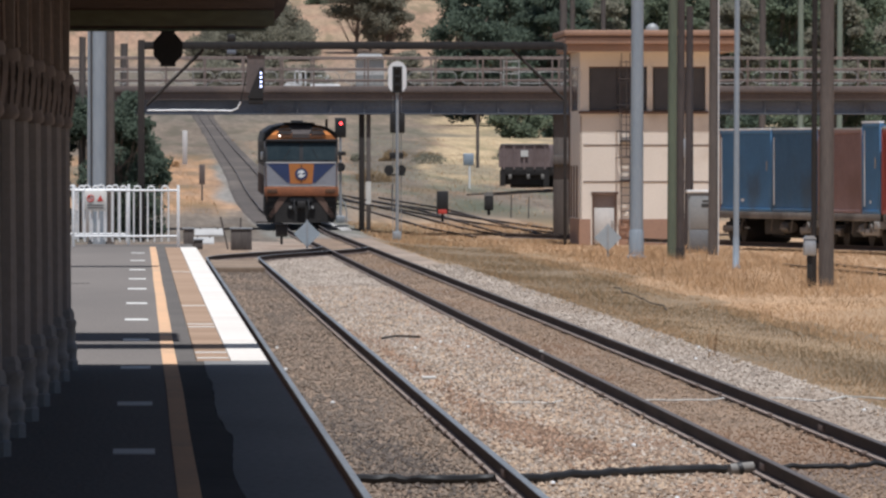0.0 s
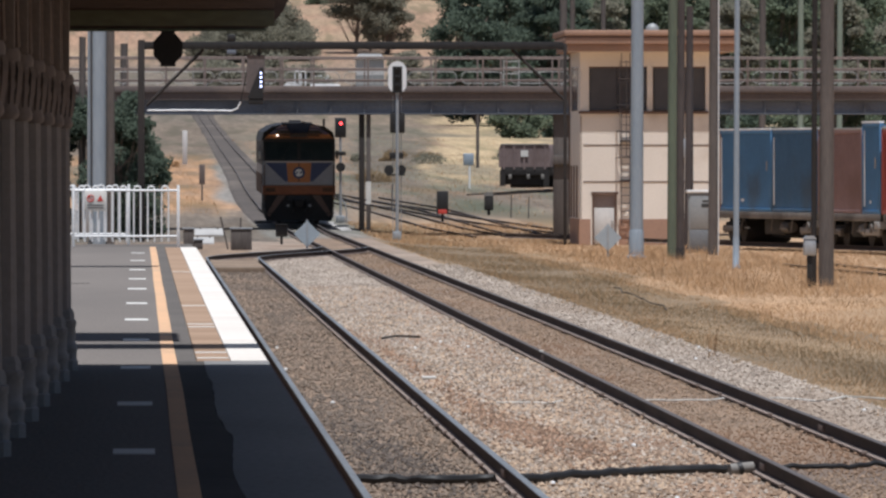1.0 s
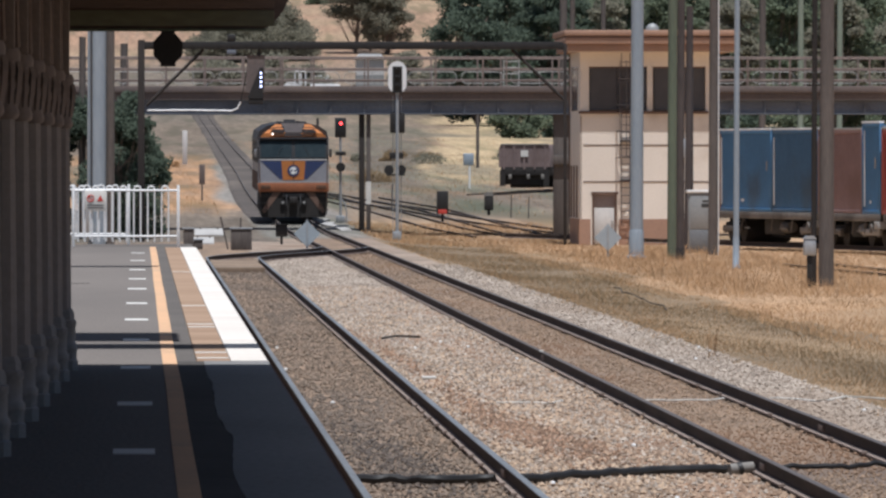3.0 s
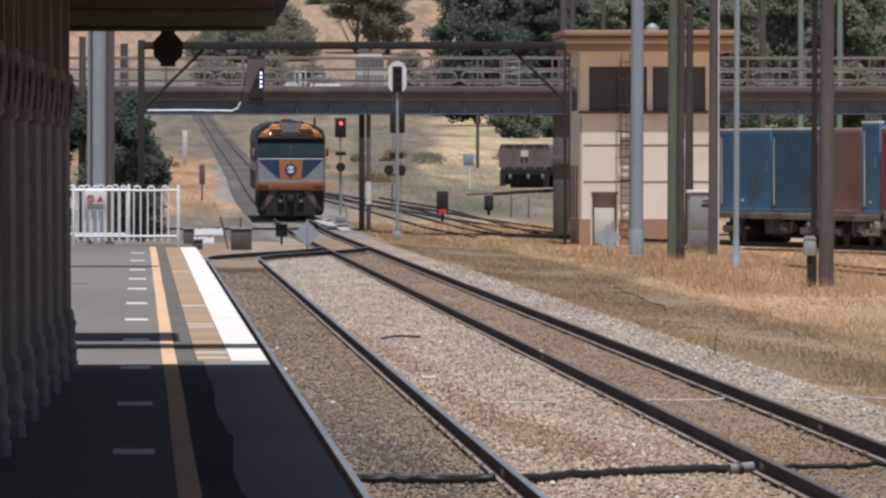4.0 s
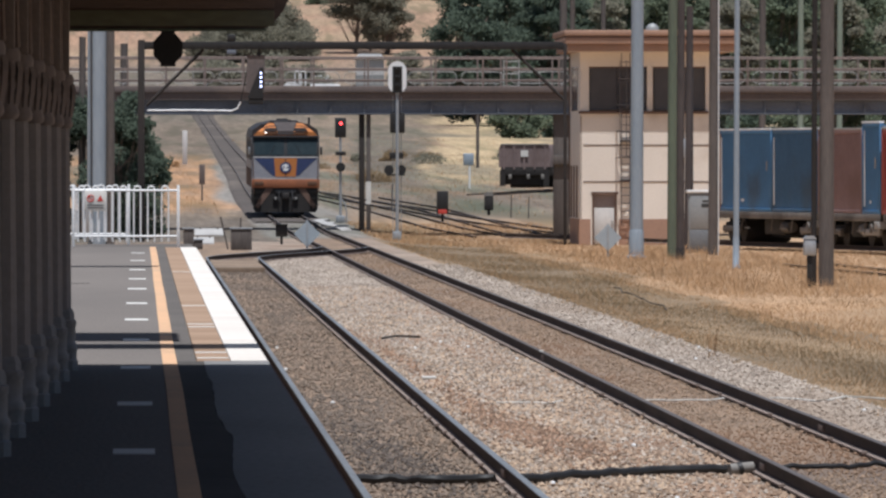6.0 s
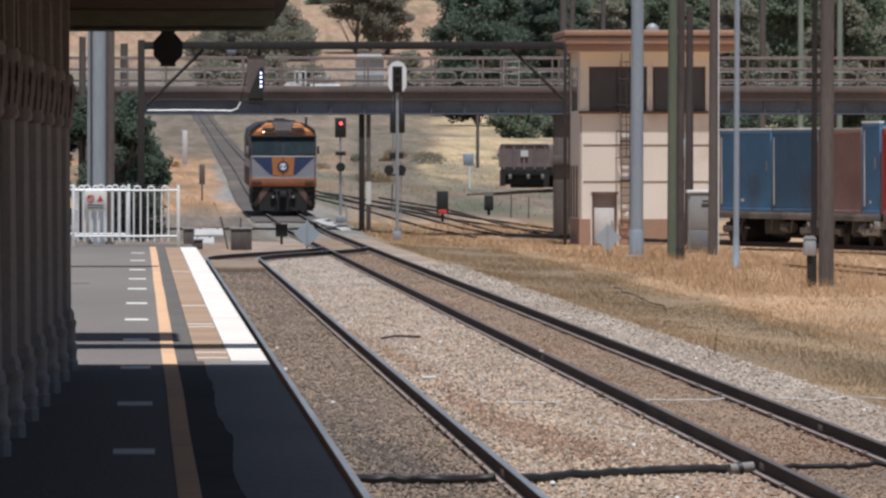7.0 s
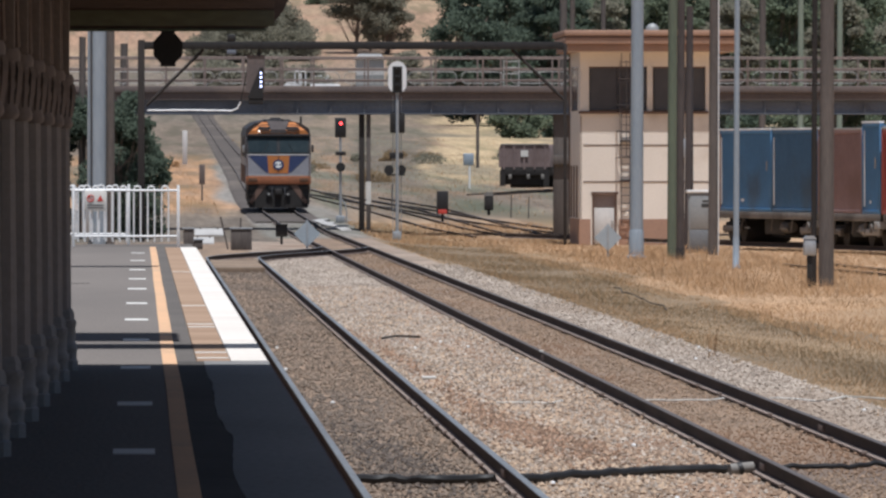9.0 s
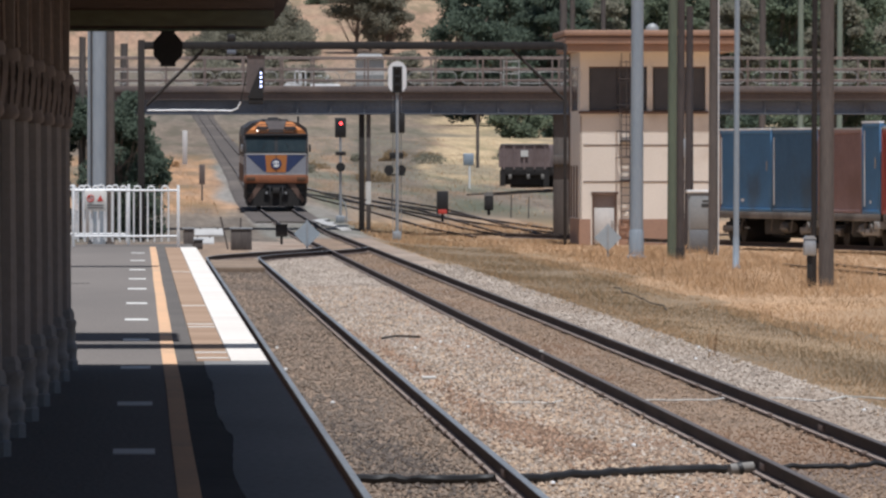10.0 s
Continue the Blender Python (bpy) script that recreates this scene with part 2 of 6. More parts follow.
    "sign_red": material("red_sign_print", (0.62, 0.07, 0.05), None, 0.5, scale=4, fine=30, bump=0),
    "sign_dark": material("dark_sign_print", (0.05, 0.05, 0.05), None, 0.5, scale=4, fine=30, bump=0),
    "diamond": material("pale_blue_grey_sign_back", (0.40, 0.46, 0.50), (0.33, 0.38, 0.42), 0.5, 0.2, scale=3, fine=25, bump=0.05),
    "bark": material("gum_bark", (0.23, 0.18, 0.14), (0.13, 0.10, 0.08), 0.9, scale=1.5, fine=12, stretch=(1, 1, 0.2), bump=0.4),
    # foliage colours are lifted and greyed to carry the distance haze
    "leaf_dark": material("dark_green_foliage", (0.135, 0.17, 0.125), (0.098, 0.127, 0.096), 0.9, scale=0.4, fine=3, island=0.9, bump=0, tuft=0.35, spec=0.1, thin=0.55),
    "leaf": material("grey_green_gum_foliage", (0.215, 0.25, 0.168), (0.152, 0.183, 0.126), 0.9, scale=0.3, fine=2, island=0.8, bump=0, tuft=0.35, spec=0.1, thin=0.55),
    "leaf_pale": material("hazed_olive_foliage", (0.30, 0.285, 0.215), (0.215, 0.208, 0.16), 0.9, scale=0.3, fine=2, island=0.9, bump=0, tuft=0.35, spec=0.1, thin=0.55),
    "house": material("pale_weatherboard", (0.58, 0.57, 0.56), (0.50, 0.49, 0.48), 0.8, scale=0.5, fine=5, bump=0.1),
    "red_glow": glowing("red_signal_lamp", (1.0, 0.05, 0.05), 6.0),
    "white_glow": glowing("white_route_lamp", (0.62, 0.68, 1.0), 4.0),
    "head_glow": glowing("headlight_lamp", (1.0, 0.90, 0.78), 4.0),
}


# ---- mesh helpers ----
def bm_box(bm, x0, x1, y0, y1, z0, z1, bevel=0.0):
    r = bmesh.ops.create_cube(bm, size=1.0, matrix=Matrix.Translation(((x0 + x1) / 2, (y0 + y1) / 2, (z0 + z1) / 2)) @ Matrix.Diagonal((x1 - x0, y1 - y0, z1 - z0, 1)))
    if bevel:
        es = list({e for v in r["verts"] for e in v.link_edges})
        bmesh.ops.bevel(bm, geom=es, offset=bevel, segments=2, affect="EDGES", profile=0.5)
    return bm


def box(x0, x1, y0, y1, z0, z1, bevel=0.0):
    return bm_box(bmesh.new(), x0, x1, y0, y1, z0, z1, bevel)


def bm_rod(bm, a, b, r, r2=None, n=10, caps=True):
    """A straight round bar from a to b."""
    a, b = Vector(a), Vector(b)
    d = b - a
    m = Matrix.Translation((a + b) / 2) @ d.to_track_quat("Z", "Y").to_matrix().to_4x4()
    bmesh.ops.create_cone(bm, cap_ends=caps, segments=n, radius1=r, radius2=r if r2 is None else r2, depth=d.length, matrix=m)
    return bm


def rod(a, b, r, r2=None, n=10):
    return bm_rod(bmesh.new(), a, b, r, r2, n)


def bm_lathe(bm, rings, n=16, at=(0, 0, 0)):
    """A turned shape from (radius, height) rings about z."""
    loops = []
    for r, z in rings:
        loops.append([bm.verts.new((at[0] + r * math.cos(2 * math.pi * i / n), at[1] + r * math.sin(2 * math.pi * i / n), at[2] + z)) for i in range(n)])
    for lo, hi in zip(loops, loops[1:]):
        for i in range(n):
            bm.faces.new((lo[i], lo[(i + 1) % n], hi[(i + 1) % n], hi[i]))
    bm.faces.new(loops[0][::-1])
    bm.faces.new(loops[-1])
    return bm


def bm_tube(bm, pts, r, n=8):
    """A bent round bar through pts."""
    pts = [Vector(p) for p in pts]
    rings = []
    for i, p in enumerate(pts):
        d = (pts[min(i + 1, len(pts) - 1)] - pts[max(i - 1, 0)]).normalized()
        side = d.cross(Vector((0.31, 0.17, 0.93))).normalized()
        up = side.cross(d)
        rings.append([bm.verts.new(p + r * (math.cos(2 * math.pi * k / n) * side + math.sin(2 * math.pi * k / n) * up)) for k in range(n)])
    for a, b in zip(rings, rings[1:]):
        for k in range(n):
            bm.faces.new((a[k], a[(k + 1) % n], b[(k + 1) % n], b[k]))
    bm.faces.new(rings[0][::-1])
    bm.faces.new(rings[-1])
    return bm


def bm_prism(bm, outline, y0, y1):
    """An outline in x and z, pushed from y0 to y1."""
    a = [bm.verts.new((x, y0, z)) for x, z in outline]
    b = [bm.verts.new((x, y1, z)) for x, z in outline]
    bm.faces.new(a)
    bm.faces.new(b[::-1])
    for i in range(len(a)):
        j = (i + 1) % len(a)
        bm.faces.new((a[i], b[i], b[j], a[j]))
    bmesh.ops.recalc_face_normals(bm, faces=bm.faces)
    return bm


def prism(outline, y0, y1):
    return bm_prism(bmesh.new(), outline, y0, y1)


def mesh_of(name, bm, mat, smooth=False):
    bmesh.ops.recalc_face_normals(bm, faces=bm.faces)
    me = bpy.data.meshes.new(name)
    bm.to_mesh(me)
    bm.free()
    me.materials.append(mat)
    if smooth:
        me.polygons.foreach_set("use_smooth", [True] * len(me.polygons))
        me.set_sharp_from_angle(angle=radians(40))
    return me


def part(name, bm, mat, parent, label="", smooth=True):
    ob = new(name, mesh_of(name, bm, mat, smooth))
    ob.parent = parent
    return tagged(ob, label)


def thing(name, x, y, z, label, category, group="", kind="", turn=0.0):
    ob = new(name)
    ob.matrix_world = pose(x, y, z, 0, 0, turn)
    return tagged(ob, label, category, group, kind)


def solid(name, bm, mat, label, category, group="", kind="", smooth=True):
    return tagged(new(name, mesh_of(name, bm, mat, smooth)), label, category, group, kind)


def grown(name, verts, faces, mat, smooth=False):
    """A mesh object out of numpy arrays."""
    me = bpy.data.meshes.new(name)
    me.from_pydata(verts.tolist() if hasattr(verts, "tolist") else verts, [], faces.tolist() if hasattr(faces, "tolist") else faces)
    me.materials.append(mat)
    if smooth:
        me.polygons.foreach_set("use_smooth", [True] * len(me.polygons))
    return new(name, me)


# ---- ground ----
def far_cover():
    """Mottled earth and grass, tinted by the ground's own cover colour."""
    m = material("dry_country", (1.0, 1.0, 1.0), (0.52, 0.505, 0.49), 0.95, scale=0.8, fine=3.2, bump=0.4, stain=(0.50, 0.53, 0.48), stain_at=0.56, stretch=(1, 0.04, 1))
    n, l = m.node_tree.nodes, m.node_tree.links
    bsdf = n["Principled BSDF"]
    mottle = bsdf.inputs["Base Color"].links[0].from_socket
    tint, mul = n.new("ShaderNodeAttribute"), n.new("ShaderNodeMix")
    tint.attribute_name = "tone"
    mul.data_type, mul.blend_type = "RGBA", "MULTIPLY"
    mul.inputs[0].default_value = 1.0
    l.new(tint.outputs["Color"], mul.inputs[6])
    l.new(mottle, mul.inputs[7])
    l.new(mul.outputs[2], bsdf.inputs["Base Color"])
    return m


M["far_cover"] = far_cover()


FAR = ((0, 0.0), (370, 0.0), (450, 0.54), (600, 1.1), (700, 1.75), (1000, 4.1), (1300, 6.6), (1500, 10.0), (1700, 16.5), (2200, 38.0), (2600, 58.0), (3100, 66.0), (4800, 60.0))


def line_z(y):
    """Height of the rail heads along the line."""
    for (a, za), (b, zb) in zip(FAR, FAR[1:]):
        if y <= b:
            return za + (zb - za) * max(0.0, y - a) / (b - a)
    return FAR[-1][1]


BEND = ((0, 6.75), (384, 6.75), (434, 6.55), (520, 7.0), (600, 7.6), (700, 8.27), (1000, 9.5), (1300, 10.8), (1500, 10.4), (4800, 10.0))


def line_x(y):
    """Middle of the main track, which winds gently beyond the bridge."""
    for (a, xa), (b, xb) in zip(BEND, BEND[1:]):
        if y <= b:
            return xa + (xb - xa) * max(0.0, y - a) / (b - a)
    return BEND[-1][1]


def ground_z(x, y):
    base = line_z(y)
    off = x - (line_x(y) - 6.75)
    yard = min(1.0, max(0.0, (off - 8.9) / 3.0))
    fade = min(1.0, max(0.0, (520 - y) / 130))
    bed = -0.20 if 0.5 < off < 8.9 else -0.20 - 0.06 * min(1, abs(off - 8.9))
    z = base + bed - 0.19 * yard * fade
    if y > 600:
        z += min(1.0, (y - 600) / 600) * min(1.0, max(0.0, abs(off - 6.75) - 3.0) / 8.0) * 0.9 * noise.noise(Vector((x * 0.02, y * 0.006, 3.0)))
        z += min(1.0, max(0, y - 1300) / 800) * min(1.0, max(0.0, abs(off - 6.75) - 3.0) / 15.0) * 5.0 * noise.noise(Vector((x * 0.004, y * 0.002, 9.0)))
    z += 0.02 * noise.noise(Vector((x * 0.9, y * 0.25, 0.0)))
    return z


def ease(a, b, v):
    """0 at a, 1 at b, smooth between; b may be the smaller."""
    q = min(1.0, max(0.0, (v - a) / (b - a)))
    return q * q * (3 - 2 * q)


def cover(x, y):
    """Colour of the ground cover: brown earth, grey gravel, orange and straw grass, bare pinkish hill."""
    off = x - (line_x(y) - 6.75)
    n1, n2 = noise.noise(Vector((x * 0.35, y * 0.012, 21))), noise.noise(Vector((x * 0.9, y * 0.03, 5)))
    c = Vector((0.255, 0.195, 0.142))
    def lay(colour, amount):
        nonlocal c
        c = c.lerp(Vector(colour), min(1.0, max(0.0, amount)))
    lay((0.31, 0.235, 0.165), ease(0.0, 0.35, n2))
    lay((0.175, 0.145, 0.115), 0.85 * ease(440, 405, y + 16 * n2) * ease(6.5, 5.0, off))
    lay((0.195, 0.153, 0.112), 0.7 * ease(9, 10.5, off) * ease(440, 480, y) * ease(780, 640, y))
    lay((0.165, 0.165, 0.112), 0.9 * ease(-0.08, 0.18, n1) * ease(9, 10.5, off) * ease(430, 470, y) * ease(800, 680, y))
    lay((0.37, 0.235, 0.14), 0.85 * ease(0.0, 0.25, -n1) * ease(9, 10.5, off) * ease(520, 600, y))
    lay((0.56, 0.42, 0.245), ease(0.0312, 0.0335, x / y + 0.003 * n1 + 0.0015 * n2) * ease(600, 740, y + 90 * n2))
    lay((0.50, 0.285, 0.145), 0.95 * ease(5.3, 4.2, off + 1.5 * n1) * ease(425, 465, y + 18 * n2) * ease(1150, 850, y) * (0.75 + 0.5 * n2))
    lay((0.27, 0.255, 0.23), 0.85 * ease(3.9, 5.0, off + 1.5 * n1) * ease(10.2, 9.0, off + 0.8 * n2) * (ease(425, 465, y + 20 * n2) if off < 5.2 else ease(330, 365, y + 12 * n2)) * (1 if off < 6.75 else ease(520, 440, y)))
    lay((0.46, 0.295, 0.165), 0.9 * ease(9.2, 10.4, off + n2) * ease(440, 405, y + 14 * n1))
    lay((0.275, 0.208, 0.147), ease(760, 1250, y) * ease(0.0335, 0.031, x / y))
    lay((0.17, 0.138, 0.102), 0.95 * ease(0.022, 0.0245, x / y) * ease(0.0318, 0.0300, x / y + 0.003 * n1) * ease(560, 640, y) * ease(1500, 1250, y))
    lay((0.185, 0.165, 0.115), 0.7 * ease(0.02, 0.25, noise.noise(Vector((x * 0.16, y * 0.010, 61)))) * ease(500, 560, y) * ease(1500, 1300, y))
    lay((0.19, 0.148, 0.108), 0.8 * ease(0.0125, 0.0105, x / y + 0.001 * n2) * ease(820, 980, y) * ease(1560, 1450, y))
    lay((0.205, 0.17, 0.12), 0.7 * ease(0.05, 0.35, noise.noise(Vector((x * 0.05, y * 0.006, 33)))) * ease(900, 1300, y))
    lay((0.44, 0.268, 0.168), ease(1700, 1950, y) * (0.75 + 0.5 * n2))
    lay((0.20, 0.165, 0.125), 0.9 * ease(0.0205, 0.0185, x / y + 0.002 * n2) * ease(1350, 1500, y) * ease(1880, 1780, y + 40 * n2))
    lay((0.43, 0.315, 0.195), 0.7 * ease(0.0, 0.2, noise.noise(Vector((x * 0.01, y * 0.02, 44)))) * ease(1750, 1950, y))
    return (*c, 1.0)


def build_ground():
    xs = [-3000, -1500, -700, -350, -180, -100, -60, -35, -20] + [-14 + 0.8 * i for i in range(18)] + [0.4 * i for i in range(0, 36)] + [15 + i for i in range(26)]
    xs += [43, 47, 52, 58, 66, 76, 90, 110, 135, 165, 200, 240, 290, 350, 430, 550, 750, 1100, 1800, 3000]
    ys = [-400, -150, -60, -20, 0, 15, 30]
    y = 40.0
    while y < 4800:
        ys.append(y)
        y += 1.5 + max(0, y - 90) * 0.022
    ys.append(4800)
    verts = [(x, y, ground_z(x, y)) for y in ys for x in xs]
    nx = len(xs)
    faces, mats = [], []
    for j in range(len(ys) - 1):
        for i in range(nx - 1):
            faces.append((j * nx + i, j * nx + i + 1, (j + 1) * nx + i + 1, (j + 1) * nx + i))
            cx, cy = (xs[i] + xs[i + 1]) / 2, (ys[j] + ys[j + 1]) / 2
            off = cx - (line_x(cy) - 6.75)
            edge = 8.9 + 0.5 * noise.noise(Vector((cx, cy * 0.05, 5)))
            low = 0.2 if cy < 330 else 4.4
            zone = 0 if low < off < edge else 4 if cx > 5 and off < 13.6 + 1.2 * noise.noise(Vector((cx, cy * 0.04, 8))) else 1
            if zone == 0 and (off < 3.5 or 6.0 < off < 7.6):
                zone = 5
            if cy >= 345 or cy > 330 and off < 5.2:
                zone = 2
            mats.append(zone)
    ob = grown("ground", verts, faces, M["ballast"], True)
    ob.data.materials.append(M["soil"])
    for m in ("far_cover", "soil", "strip", "dirt"):
        ob.data.materials.append(M[m])
    tone = ob.data.color_attributes.new("tone", "FLOAT_COLOR", "POINT")
    tone.data.foreach_set("color", [c for v in verts for c in (cover(v[0], v[1]) if v[1] > 300 else (0.3, 0.2, 0.15, 1.0))])
    ob.data.polygons.foreach_set("material_index", mats)
    tagged(ob, "pale railway ballast beside dry grassland rising to bare hills", "ground", kind="structure")


build_ground()


# ---- tracks ----
def sweep(name, section, path, mat, parent, label=""):
    """A section in x and z swept along a path of points."""
    bm = bmesh.new()
    rings = []
    for i, p in enumerate(path):
        d = Vector(path[min(i + 1, len(path) - 1)]) - Vector(path[max(i - 1, 0)])
        side = Vector((d.y, -d.x, 0)).normalized()
        rings.append([bm.verts.new(Vector(p) + side * sx + Vector((0, 0, sz))) for sx, sz in section])
    n = len(section)
    for a, b in zip(rings, rings[1:]):
        for k in range(n):
            bm.faces.new((a[k], a[(k + 1) % n], b[(k + 1) % n], b[k]))
    bm.faces.new(rings[0])
    bm.faces.new(rings[-1][::-1])
    return part(name, bm, mat, parent, label, smooth=False)


WEB = ((-0.010, -0.135), (-0.010, -0.038), (-0.034, -0.030), (-0.034, -0.010), (0.034, -0.010), (0.034, -0.030), (0.010, -0.038), (0.010, -0.135))
HEAD = ((-0.035, -0.010), (-0.035, -0.004), (-0.027, 0.0), (0.027, 0.0), (0.035, -0.004), (0.035, -0.010))
FOOT = ((-0.075, -0.165), (-0.075, -0.148), (-0.012, -0.135), (0.012, -0.135), (0.075, -0.148), (0.075, -0.165))


def rail(track, path, head):
    r = sweep("rail", WEB, path, M["rail"], track)
    h = sweep("rail_head", HEAD, path, M[head], track, "worn running surface")
    f = sweep("rail_foot", FOOT, path, M["rail_foot"], track)
    for o in (h, f):
        o.parent = r


def track(label, centre, gauge=1.505, bed=None, head="dull_head"):
    t = thing("railway_track", 0, 0, 0, label, "railway track", kind="structure")
    if bed:
        pts = [c for c in centre if c[1] > bed[1]]
        sweep("track_bed", ((-bed[0] - 0.6, -0.5), (-bed[0], -0.13), (bed[0], -0.13), (bed[0] + 0.6, -0.5)), pts, M[bed[2]], t, "weathered stone track bed")
    for s in (-1, 1):
        pts = []
        for i, c in enumerate(centre):
            a, b = Vector(centre[max(i - 1, 0)]), Vector(centre[min(i + 1, len(centre) - 1)])
            d = (b - a)
            side = Vector((d.y, -d.x, 0)).normalized()
            pts.append(Vector(c) + side * s * gauge / 2)
        rail(t, pts, head)
    return t


def along(points, step=8.0, up=0.10):
    """Points on the ground along a polyline, rails' height above it."""
    out = []
    for (xa, ya), (xb, yb) in zip(points, points[1:]):
        n = max(1, int(abs(yb - ya) / step))
        out += [(xa + (xb - xa) * k / n, ya + (yb - ya) * k / n) for k in range(n)]
    out.append(points[-1])
    return [(x, y, ground_z(x, y) + up) for x, y in out]


main_ys = [-30, 20] + list(range(40, 500, 20)) + list(range(500, 1700, 60))
main_track = track("dark steel rails of the main line on pale ballast", [(line_x(y), y, line_z(y) + 0.02 * (y > 450)) for y in main_ys], bed=(1.5, 395, "bed"))
loop_ys = [-30, 20] + list(range(40, 262, 20)) + [262]
platform_track = track("dark steel rails of the platform line on dirty ballast", [(2.69, y, 0.0) for y in loop_ys] + [(2.69 + 4.0 * s * s * (3 - 2 * s), 262 + 34 * s, 0.0) for s in [0.05 * k for k in range(1, 20)]], head="rail_head")
track("dark rails of a siding through dry grass", along([(24.0, 350), (20.0, 372), (17.2, 396), (15.0, 430), (12.6, 490), (10.6, 560), (9.4, 640)]), bed=(1.5, 300, "gravel"))
track("dark rusty rails of a yard line curving off the siding", along([(10.4, 560), (11.0, 505), (11.8, 465), (13.4, 398), (14.6, 372)]))
track("dark rusty rails of a yard line crossing dry ground", along([(13.0, 520), (14.6, 470), (15.9, 394), (16.4, 372)]))
track("dark rails of a yard track through dry grass", along([(20.4, 542.7), (24.1, 566.0), (33.5, 625.3)]), bed=(1.5, 300, "gravel"))
track("rusty rails of a yard track in dry grass", along([(20.5, 277), (21.2, 262), (23.4, 225), (26.5, 180)]))
sleeper = mesh_of("sleeper", box(-1.22, 1.22, -0.11, 0.11, -0.32, -0.196, 0.008), M["dirt"])
for t, x, y0, n in ((platform_track, 2.69, 52.0, 130), (main_track, 6.75, 60.0, 110)):
    for k in range(n):
        o = new("sleeper", sleeper)
        o.parent, o.location = t, (x + 0.02 * math.sin(k * 7.3), y0 + 0.66 * k + 0.04 * math.sin(k * 3.1), -0.006 * (k % 3) - (0.012 if x > 5 else 0.0))
for t, x, y in ((main_track, 6.0, 86.6), (platform_track, 3.44, 84.9), (main_track, 7.5, 99.0), (platform_track, 1.94, 72.0), (main_track, 6.0, 134.0)):
    for s in (-1, 1):
        part("joint_bar", box(x + s * 0.022 - 0.012, x + s * 0.022 + 0.012, y - 0.32, y + 0.32, -0.115, -0.045, 0.004), M["rail_foot"], t, "rusty bolted rail joint")
clip = mesh_of("rail_clip", box(-0.03, 0.03, -0.05, 0.05, -0.02, 0.015, 0.006), M["rail_foot"])
for t, x, y0, n in ((platform_track, 2.69, 52.0, 96), (main_track, 6.75, 60.0, 96)):
    for k in range(0, n, 4 if x < 5 else 7):
        for q in (-0.7525, 0.7525):
            o = new("rail_clip", clip)
            o.parent, o.location = t, (x + q - 0.085, y0 + 0.66 * k + 0.04 * math.sin(k * 3.1), -0.135)
for k in range(7):
    part("crossing_board", box(2.02, 3.36, 243 + 2.7 * k, 245.6 + 2.7 * k, -0.22, -0.06 - 0.006 * (k % 2), 0.01), M["crossing"], platform_track, "dusty brown crossing board")
YA, YB = Vector((22.35, 330.5, 0)), Vector((32.05, 281.7, 0))      # siding under the container wagons
ydir = (YB - YA).normalized()
track("rails of a goods siding below container wagons", [(*(YA - ydir * 35).xy, -0.16), (*YA.xy, -0.16), (*YB.xy, -0.16), (*(YB + ydir * 60).xy, -0.16)])


def stones(name, x0, x1, y0, y1, count, size, mat, label, z=-0.20, power=1.2):
    """Loose broken stones, thicker towards the near end (power over 1) or the far end."""
    rng = np.random.default_rng(int(x0 * 100 + y0))
    y = y0 * (y1 / y0) ** (rng.random(count) ** power)
    x = x0 + (x1 - x0) * rng.random(count)
    s = size * (0.5 + rng.random(count) ** 2 * 1.2)
    base = np.array([(1, 0, 0), (-1, 0, 0), (0, 1, 0), (0, -1, 0), (0, 0, 0.75), (0, 0, -0.75)])
    tris = np.array([(0, 2, 4), (2, 1, 4), (1, 3, 4), (3, 0, 4), (2, 0, 5), (1, 2, 5), (3, 1, 5), (0, 3, 5)])
    v = base[None] * (0.6 + 0.8 * rng.random((count, 6, 1))) + 0.3 * (rng.random((count, 6, 3)) - 0.5)
    a = rng.random(count) * 6.28
    c, sn = np.cos(a)[:, None], np.sin(a)[:, None]
    vx, vy = v[..., 0] * c - v[..., 1] * sn, v[..., 0] * sn + v[..., 1] * c
    lift = z + 0.3 * s + 0.02 * rng.random(count)
    P = np.stack([x[:, None] + vx * s[:, None], y[:, None] + vy * s[:, None], lift[:, None] + v[..., 2] * s[:, None]], -1).reshape(-1, 3)
    F = (tris[None] + (np.arange(count) * 6)[:, None, None]).reshape(-1, 3)
    return tagged(grown(name, P, F, mat), label, "ballast", kind="stuff")


stones("ballast_stones", 3.5, 5.9, 44, 215, 50000, 0.0225, M["stone"], "tan broken ballast stones between the tracks", power=1.45)
stones("ballast_stones", 3.5, 5.9, 62, 290, 40000, 0.021, M["pale_stone"], "paler grey ballast stones between the tracks", power=0.5)
def drift(name, x, y, wide, deep, count, size, mat, label):
    """A loose patch of stained stones, thick in the middle."""
    rng = np.random.default_rng(count)
    ob = stones(name, 1, 3, 1.0, 2.0, count, size, mat, label)
    v = np.empty(count * 18)
    ob.data.vertices.foreach_get("co", v)
    v = v.reshape(count, 6, 3)
    mid = v.mean(1)
    gx, gy = rng.normal(size=count), rng.normal(size=count)
    v[:, :, 0] += (x + wide * (gx * 0.6 + 0.5 * gy) - mid[:, 0])[:, None]
    v[:, :, 1] += (y - deep * gy - mid[:, 1])[:, None]
    v[:, :, 2] += 0.012
    keep = v.reshape(-1)
    ob.data.vertices.foreach_set("co", keep)
    ob.data.update()


